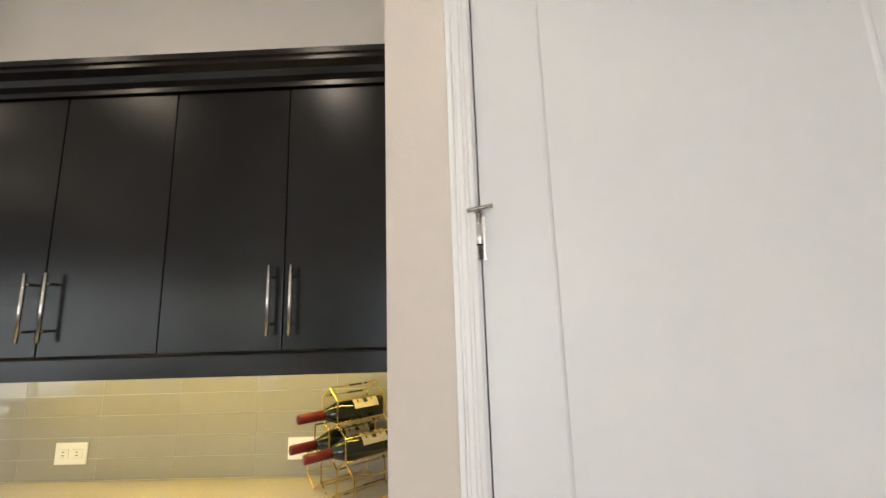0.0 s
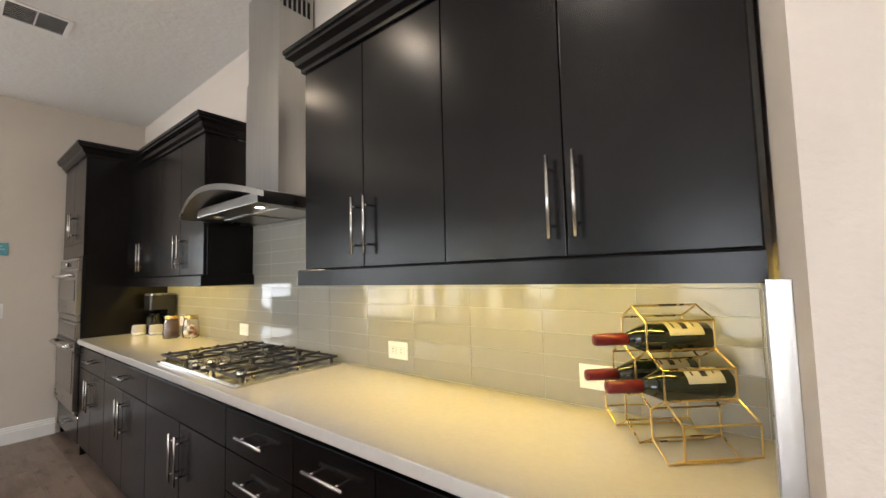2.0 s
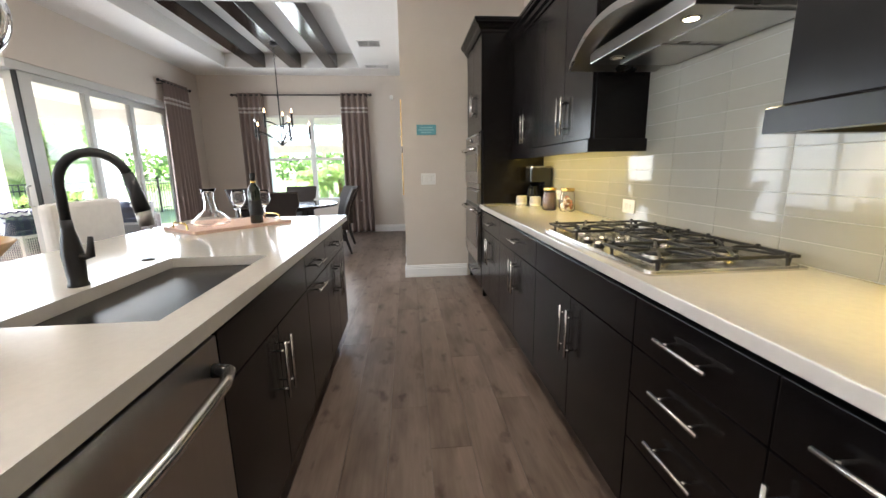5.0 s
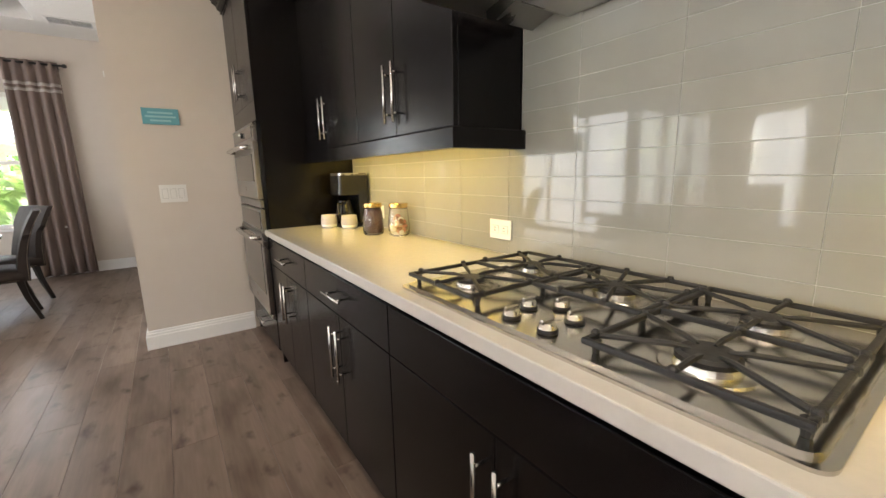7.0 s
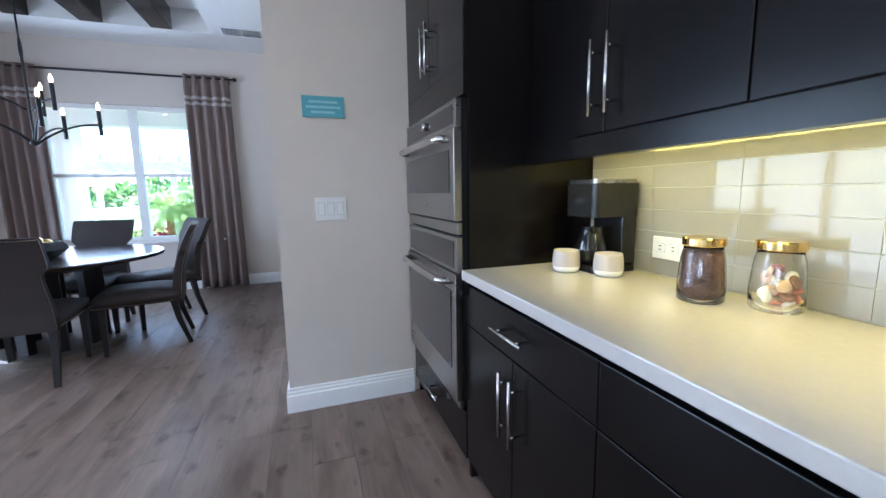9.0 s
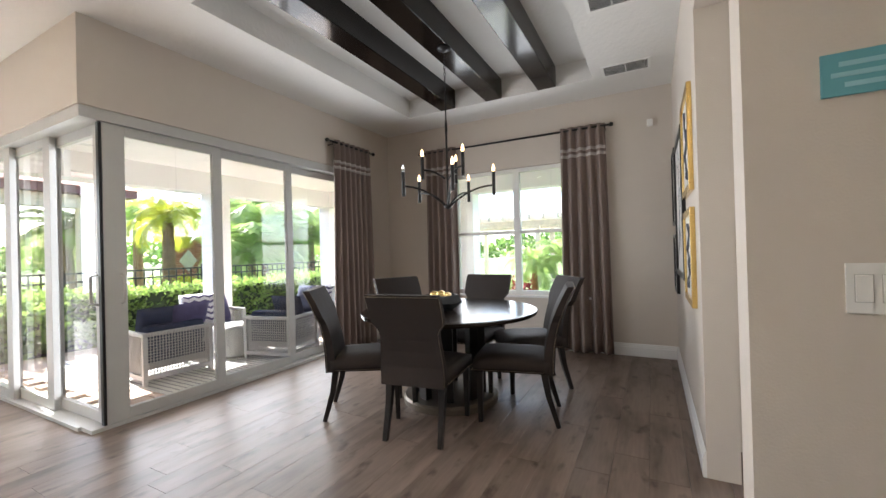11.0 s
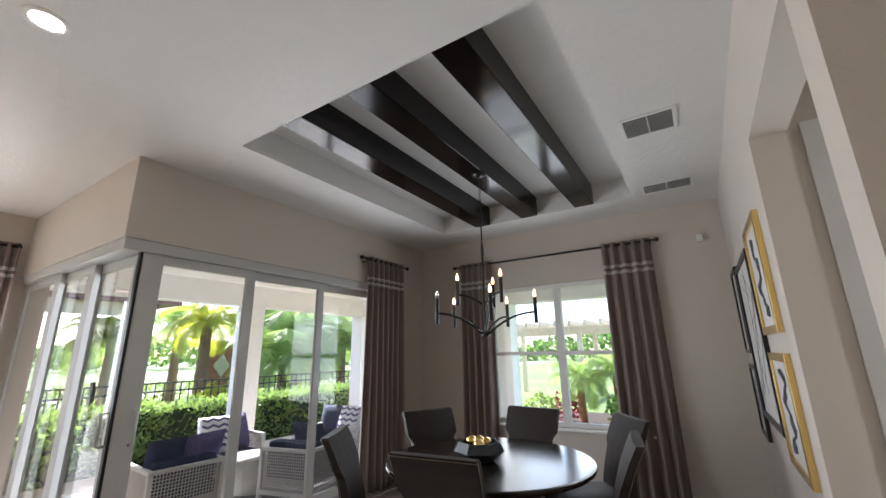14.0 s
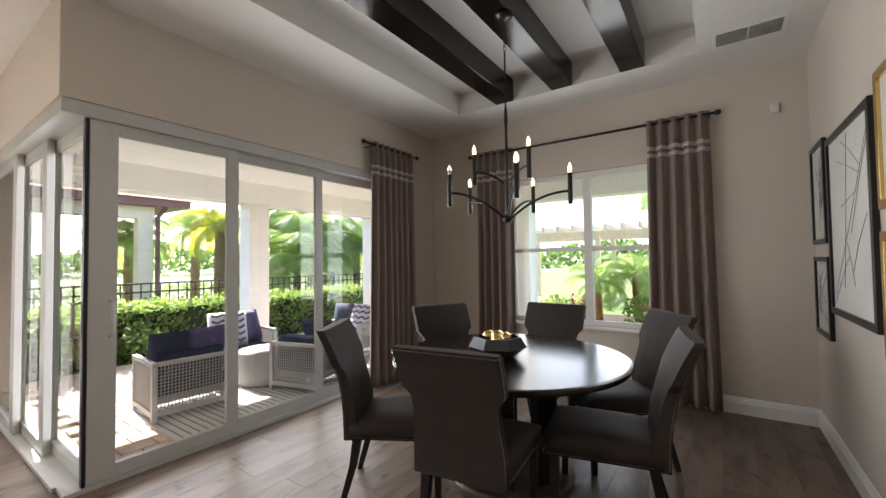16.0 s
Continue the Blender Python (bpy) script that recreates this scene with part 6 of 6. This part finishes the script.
def palm(x, y, trunk_h, frond, n, seed, mat, trunk_mat=None, lean=0.0, trunk_r=0.14, base=-0.16):
    rg = random.Random(seed)
    t = thing("palm_tree", (x, y, base), "palm tree with drooping feathery fronds", "palm tree", "palms")
    top = Vector((x + lean, y, base + trunk_h))
    pts, rad = [], []
    for k in range(14):
        f = k / 13
        pts.append(Vector((x + lean * f * f, y, base + trunk_h * f)))
        rad.append(trunk_r * (1.25 - 0.35 * f) * (1.06 if k % 2 else 0.94))
    part("trunk", tube(pts, trunk_r, 12, radii=rad), trunk_mat or bark, t, "ringed rough trunk")
    verts, faces = [], []
    o = ORIGIN[t]
    for k in range(n):
        az = 2.399 * k + rg.uniform(-0.2, 0.2)
        el = radians(82 - 90 * (k / n) + rg.uniform(-10, 10))
        L = frond * rg.uniform(0.8, 1.1)
        hd = Vector((math.cos(az), math.sin(az), 0))
        prev = top.copy()
        spine = [prev]
        e = el
        for q in range(10):
            e -= radians(5 + 1.7 * q)
            prev = prev + (hd * math.cos(e) + Vector((0, 0, math.sin(e)))) * (L / 10)
            spine.append(prev)
        side = hd.cross(Vector((0, 0, 1)))
        for q in range(len(spine) - 1):
            a, b = spine[q], spine[q + 1]
            i = len(verts)
            verts += [a + side * 0.012, a - side * 0.012, b - side * 0.009, b + side * 0.009]
            faces.append((i, i + 1, i + 2, i + 3))
            for sub in range(5):
                p = a.lerp(b, sub / 5)
                f = (q + sub / 5) / 10
                ll = L * 0.36 * math.sin(math.pi * min(1, 0.12 + f * 0.85)) ** 0.7
                d = (b - a).normalized()
                for s in (-1, 1):
                    tip = p + (side * s * 0.8 + d * 0.55 + Vector((0, 0, -0.30 - 0.2 * rg.random()))).normalized() * ll
                    w = d * 0.012 * (frond / 1.6)
                    i = len(verts)
                    m = p.lerp(tip, 0.5) + Vector((0, 0, 0.04 * ll))
                    verts += [p - w, p + w, m + w, m - w, tip]
                    faces.append((i, i + 1, i + 2, i + 3))
                    faces.append((i + 3, i + 2, i + 4))
    me = bpy.data.meshes.new("crown")
    me.from_pydata([tuple(v - o) for v in verts], [], faces)
    me.materials.append(mat)
    part("crown", None, None, t, "spreading crown of fronds", data=me)
    return t


palm(-11.95, -13.5, 2.75, 1.7, 22, 1, palm_yellow, trunk_r=0.17)
palm(-12.9, -17.5, 3.0, 2.0, 20, 2, palm_green, trunk_r=0.15)
palm(-13.6, -13.0, 3.3, 1.9, 20, 3, palm_green, trunk_r=0.17)
palm(-13.7, -11.0, 2.4, 2.3, 22, 4, palm_green, trunk_r=0.14)
palm(-15.2, -10.5, 2.0, 2.1, 22, 5, palm_green, trunk_r=0.12)
palm(-17.5, -11.4, 2.8, 2.2, 20, 6, palm_green, trunk_r=0.15)
palm(-9.8, -14.6, 2.2, 1.8, 20, 9, palm_green, trunk_r=0.13)
palm(-12.7, -10.4, 1.5, 2.0, 24, 12, palm_green, trunk_r=0.11)
palm(-14.9, -12.6, 2.9, 2.2, 24, 13, palm_green, trunk_r=0.14)
palm(-14.3, -2.05, 1.05, 0.95, 18, 7, palm_green, bark_red, 0.05, 0.075)
palm(-14.9, -1.38, 1.15, 1.05, 18, 8, palm_green, bark_red, 0.22, 0.075)
palm(-15.8, -0.95, 3.3, 1.3, 18, 10, palm_green, bark, 0.1, 0.12)

rgs = random.Random(21)
for x, y, r, mt, n in ((-11.6, -12.0, 0.45, palm_yellow, 500), (-13.0, -10.2, 0.4, leaf_green, 350), (-14.6, -2.5, 0.35, red_leaf, 260), (-15.2, -1.0, 0.4, red_leaf, 260), (-14.3, -1.2, 0.35, leaf_green, 350), (-14.0, -2.9, 0.35, leaf_green, 300), (-6.7, -7.0, 0.5, leaf_green, 500), (-7.6, -7.0, 0.3, leaf_green, 250)):
    t = thing("shrub", (x, y, -0.16), "leafy green garden shrub beside the lawn", "shrub", "shrubs")
    part("stem", tube([(x, y, -0.158), (x, y, r)], 0.03, 6, radii=[0.03, 0.01]), bark, t)
    ps = []
    for k in range(n):
        v = Vector((rgs.gauss(0, 1), rgs.gauss(0, 1), rgs.gauss(0, 1))).normalized() * r * rgs.uniform(0.55, 1.05)
        ps.append(Vector((x + v.x, y + v.y, max(-0.1, r * 0.75 + v.z * 0.9))))
    leaf_mesh("foliage", ps, 0.13 if r > 0.45 else 0.10, mt, rgs, t)

# far line of trees and low hedge across the lawn
rgf = random.Random(31)
ps = []
for k in range(9000):
    a = radians(rgf.uniform(150, 275))
    d = rgf.uniform(62, 78)
    lump = 1.2 + 1.4 * abs(math.sin(a * 9)) + 0.9 * abs(math.sin(a * 23 + 1))
    ps.append(Vector((-8 + d * math.cos(a), -2 + d * math.sin(a), -0.1 + lump * rgf.random() ** 0.7 * 1.3)))
tagged(leaf_mesh("far_trees", ps, 0.9, far_green, rgf), "distant line of low green trees", "trees", kind="stuff")
ps = [Vector((rgf.uniform(-40, 5), -18.5 + rgf.gauss(0, 0.25), rgf.uniform(-0.1, 0.55))) for _ in range(7000)]
tagged(leaf_mesh("far_hedge", ps, 0.16, leaf_green, rgf), "distant low hedge along the road", "hedge", kind="stuff")

# garden wing with red fascia, brick pier, pergola
hw = thing("garden_wing", (-6, -12, -0.16), "cream stucco house wing with dark red fascia", "house")
part("wall", boxes((-7.4, 3, -16, -12.6, -0.16, 2.62), (-9.72, -9.38, -12.9, -12.58, -0.16, 2.62)), cream_stucco, hw)
part("beam", box(-9.75, -7.4, -12.95, -12.55, 2.62, 2.95), cream_stucco, hw)
part("fascia", box(-10.5, 3, -16.2, -12.2, 2.95, 3.14), fascia_red, hw, "dark red eaves fascia")
bm = bmesh.new()
vs = [bm.verts.new(p) for p in ((-10.55, -16.3, 3.14), (3, -16.3, 3.14), (3, -12.1, 3.14), (-10.55, -12.1, 3.14), (-8.7, -14.2, 3.95), (3, -14.2, 3.95))]
for q in ((3, 2, 5, 4), (0, 3, 4), (1, 0, 4, 5), (0, 1, 2, 3)):
    bm.faces.new([vs[i] for i in q])
part("roof", bm, brick_red, hw)
part("downpipe", tube([(-9.95, -12.35, 2.95), (-9.80, -12.5, 2.68), (-9.80, -12.5, -0.15)], 0.06, 8), fascia_red, hw, "dark red downpipe")

bp = thing("brick_pier", (-13.9, -16.2, -0.16), "red brick pier with diamond panel and cap", "brick pier")
part("core", box(-14.48, -13.32, -16.48, -15.92, -0.16, 2.0), sand, bp)
brick_me = bpy.data.meshes.new("brick")
b_ = box(-0.108, 0.108, -0.02, 0.02, -0.036, 0.036, bevel=0.004, seg=1)
b_.to_mesh(brick_me)
b_.free()
brick_me.materials.append(brick_red)
for r in range(26):
    for c in range(5):
        o = part("brick", None, None, bp, data=brick_me)
        o.location = (-0.46 + 0.23 * c + (0.05 if r % 2 else -0.05), 0.295, 0.04 + r * 0.083)
part("cap", box(-14.60, -13.20, -16.6, -15.8, 2.0, 2.12, bevel=0.02), concrete, bp)
bm = bmesh.new()
vs = [bm.verts.new((-13.9 + x, -15.87, 1.15 + z)) for x, z in ((0, -0.45), (0.35, 0), (0, 0.45), (-0.35, 0))]
vs2 = [bm.verts.new((-13.9 + x, -15.84, 1.15 + z)) for x, z in ((0, -0.38), (0.29, 0), (0, 0.38), (-0.29, 0))]
bridge(bm, vs, vs2)
bm.faces.new(vs2)
part("diamond_panel", bm, concrete, bp, "pale diamond inset")

pg = thing("pergola", (-20.5, -3.8, -0.16), "weathered timber garden pergola", "pergola")
for x in (-19.2, -21.6):
    for y in (-6.2, -3.2, -0.4):
        part("post", box(x - 0.08, x + 0.08, y - 0.08, y + 0.08, -0.16, 2.10), pergola_wood, pg)
    part("beam", box(x - 0.05, x + 0.05, -7.0, 0.4, 2.10, 2.30), pergola_wood, pg)
for k in range(15):
    y = -6.8 + 0.5 * k
    part("rafter", box(-22.3, -18.4, y - 0.04, y + 0.04, 2.301, 2.48), pergola_wood, pg)

# ---- pieces: backsplash tiles ----
bs = thing("backsplash", (-3.05, 2.06, 0.911), "pale green-grey glossy glass tile backsplash in stacked rows", "backsplash", kind="structure")
part("grout_bed", boxes((-5.19, -0.897, 2.0546, 2.0695, 0.9115, 1.3845), (-3.586, -2.494, 2.0546, 2.0695, 1.3845, 1.80)), grout, bs)
part("side_grout_bed", box(-0.9106, -0.8815, 1.46, 2.0535, 0.9115, 1.314), grout, bs)
part("edge_trim", box(-0.910, -0.8812, 1.452, 1.459, 0.9115, 1.33, bevel=0.001), steel_up, bs, "bright metal tile edge trim")
TW, TH, Z0 = 0.305, 0.0762, 0.9125
tile_meshes = {}
tile_rng = random.Random(19)


def tile(x0, x1, z0, z1):
    w, hh = round(x1 - x0, 3), round(z1 - z0, 3)
    if w < 0.01 or hh < 0.01:
        return
    if (w, hh) not in tile_meshes:
        me = bpy.data.meshes.new("tile")
        b = box(0.0006, w - 0.0006, 2.0532 - 2.06, 0, 0.0006, hh - 0.0006, bevel=0.0008, seg=1)
        b.to_mesh(me)
        b.free()
        me.materials.append(tile_glass)
        tile_meshes[(w, hh)] = me
    ob = part("tile", None, None, bs, data=tile_meshes[(w, hh)])
    ob.location = (x0 + 3.05, 0, z0 - 0.911)
    ob.rotation_euler = (tile_rng.uniform(-0.004, 0.004), 0, tile_rng.uniform(-0.0016, 0.0016))


for r in range(12):
    z0, z1 = Z0 + r * TH, Z0 + (r + 1) * TH
    for c in range(-4, 20):
        x0 = -3.955 + (c - 1) * TW
        x1 = x0 + TW
        under, hood = (max(x0, -5.188), min(x1, -0.913)), (max(x0, -3.584), min(x1, -2.496))
        if z1 <= 1.384:
            tile(*under, z0, z1)
        elif z0 < 1.375:
            tile(under[0], min(under[1], -3.586), z0, 1.384)
            tile(max(under[0], -2.494), under[1], z0, 1.384)
            tile(*hood, z0, min(z1, 1.80))
        else:
            tile(*hood, z0, min(z1, 1.80))
for r in range(6):
    z0, z1 = Z0 + r * TH, min(Z0 + (r + 1) * TH, 1.314)
    for y0, y1 in ((1.461, 1.75), (1.75, 2.052)):
        b = box(-0.912, -0.9052, y0 + 0.001, y1 - 0.001, z0 + 0.001, z1 - 0.001, bevel=0.0012, seg=1)
        part("tile", b, tile_glass, bs)

# ---- pieces: floor planks ----
fl = thing("floor", (-4.0, -1.0, 0), "grey-brown oak-look plank floor with visible grain", "floor", kind="structure")
PW = 0.19
rng = random.Random(7)
plank_meshes = {}
rest = bmesh.new()
y = SY
while y < 2.25:
    x = -9.68 - rng.random() * 1.2
    while x < EX:
        ln = rng.choice((0.92, 1.22, 1.52))
        a, b = max(x, -9.68), min(x + ln, EX)
        x += ln
        if b - a < 0.02:
            continue
        y1 = min(y + PW, 2.25)
        if y < WY - 0.2:
            a = max(a, CX - 0.05)
            if b - a < 0.02:
                continue
        if y > NY + 0.1:
            a = max(a, -7.72)
        if y > 1.38:
            b = min(b, -0.75)
        if b - a < 0.02:
            continue
        near = -3.0 < y < 1.45 and a < -0.2
        if near:
            key = (round(b - a, 3), round(y1 - y, 3))
            if key not in plank_meshes:
                me = bpy.data.meshes.new("plank")
                pb = box(0.0006, key[0] - 0.0006, 0.0006, key[1] - 0.0006, -0.011, 0, bevel=0.0008, seg=1)
                pb.to_mesh(me)
                pb.free()
                me.materials.append(plank_wood)
                plank_meshes[key] = me
            ob = part("plank", None, None, fl, data=plank_meshes[key])
            ob.location = (a + 4.0, y + 1.0, 0)
        else:
            box(a + 0.0006, b - 0.0006, y + 0.0006, y1 - 0.0006, -0.011, 0, bm=rest)
    y += PW
tagged(part("floor_boards", rest, plank_wood, fl), kind="stuff")


# ---- pieces: patio pavers ----
pv = thing("paver_field", (-8.0, -5.0, PZ), "tan and red clay pavers on the patio", "paving", kind="structure")
pm_ = bpy.data.meshes.new("paver")
b_ = box(0.004, 0.226, 0.004, 0.156, -0.028, 0, bevel=0.004, seg=1)
b_.to_mesh(pm_)
b_.free()
pm_.materials.append(paver_mat)
rest = bmesh.new()
r = 0
y = -6.74
while y < 2.0:
    x = -12.28 + (0.115 if r % 2 else 0)
    while x < CX - 0.50:
        if y < WY - 0.44 or x < WX - 0.42:
            if y > -4.7 and x > -8.2 and y < WY - 0.4:
                o = part("paver", None, None, pv, data=pm_)
                o.location = (x + 8.0, y + 5.0, 0)
            else:
                box(x + 0.004, x + 0.226, y + 0.004, y + 0.156, PZ - 0.028, PZ, bm=rest)
        x += 0.23
    y += 0.16
    r += 1
tagged(part("far_pavers", rest, paver_mat, pv), kind="stuff")
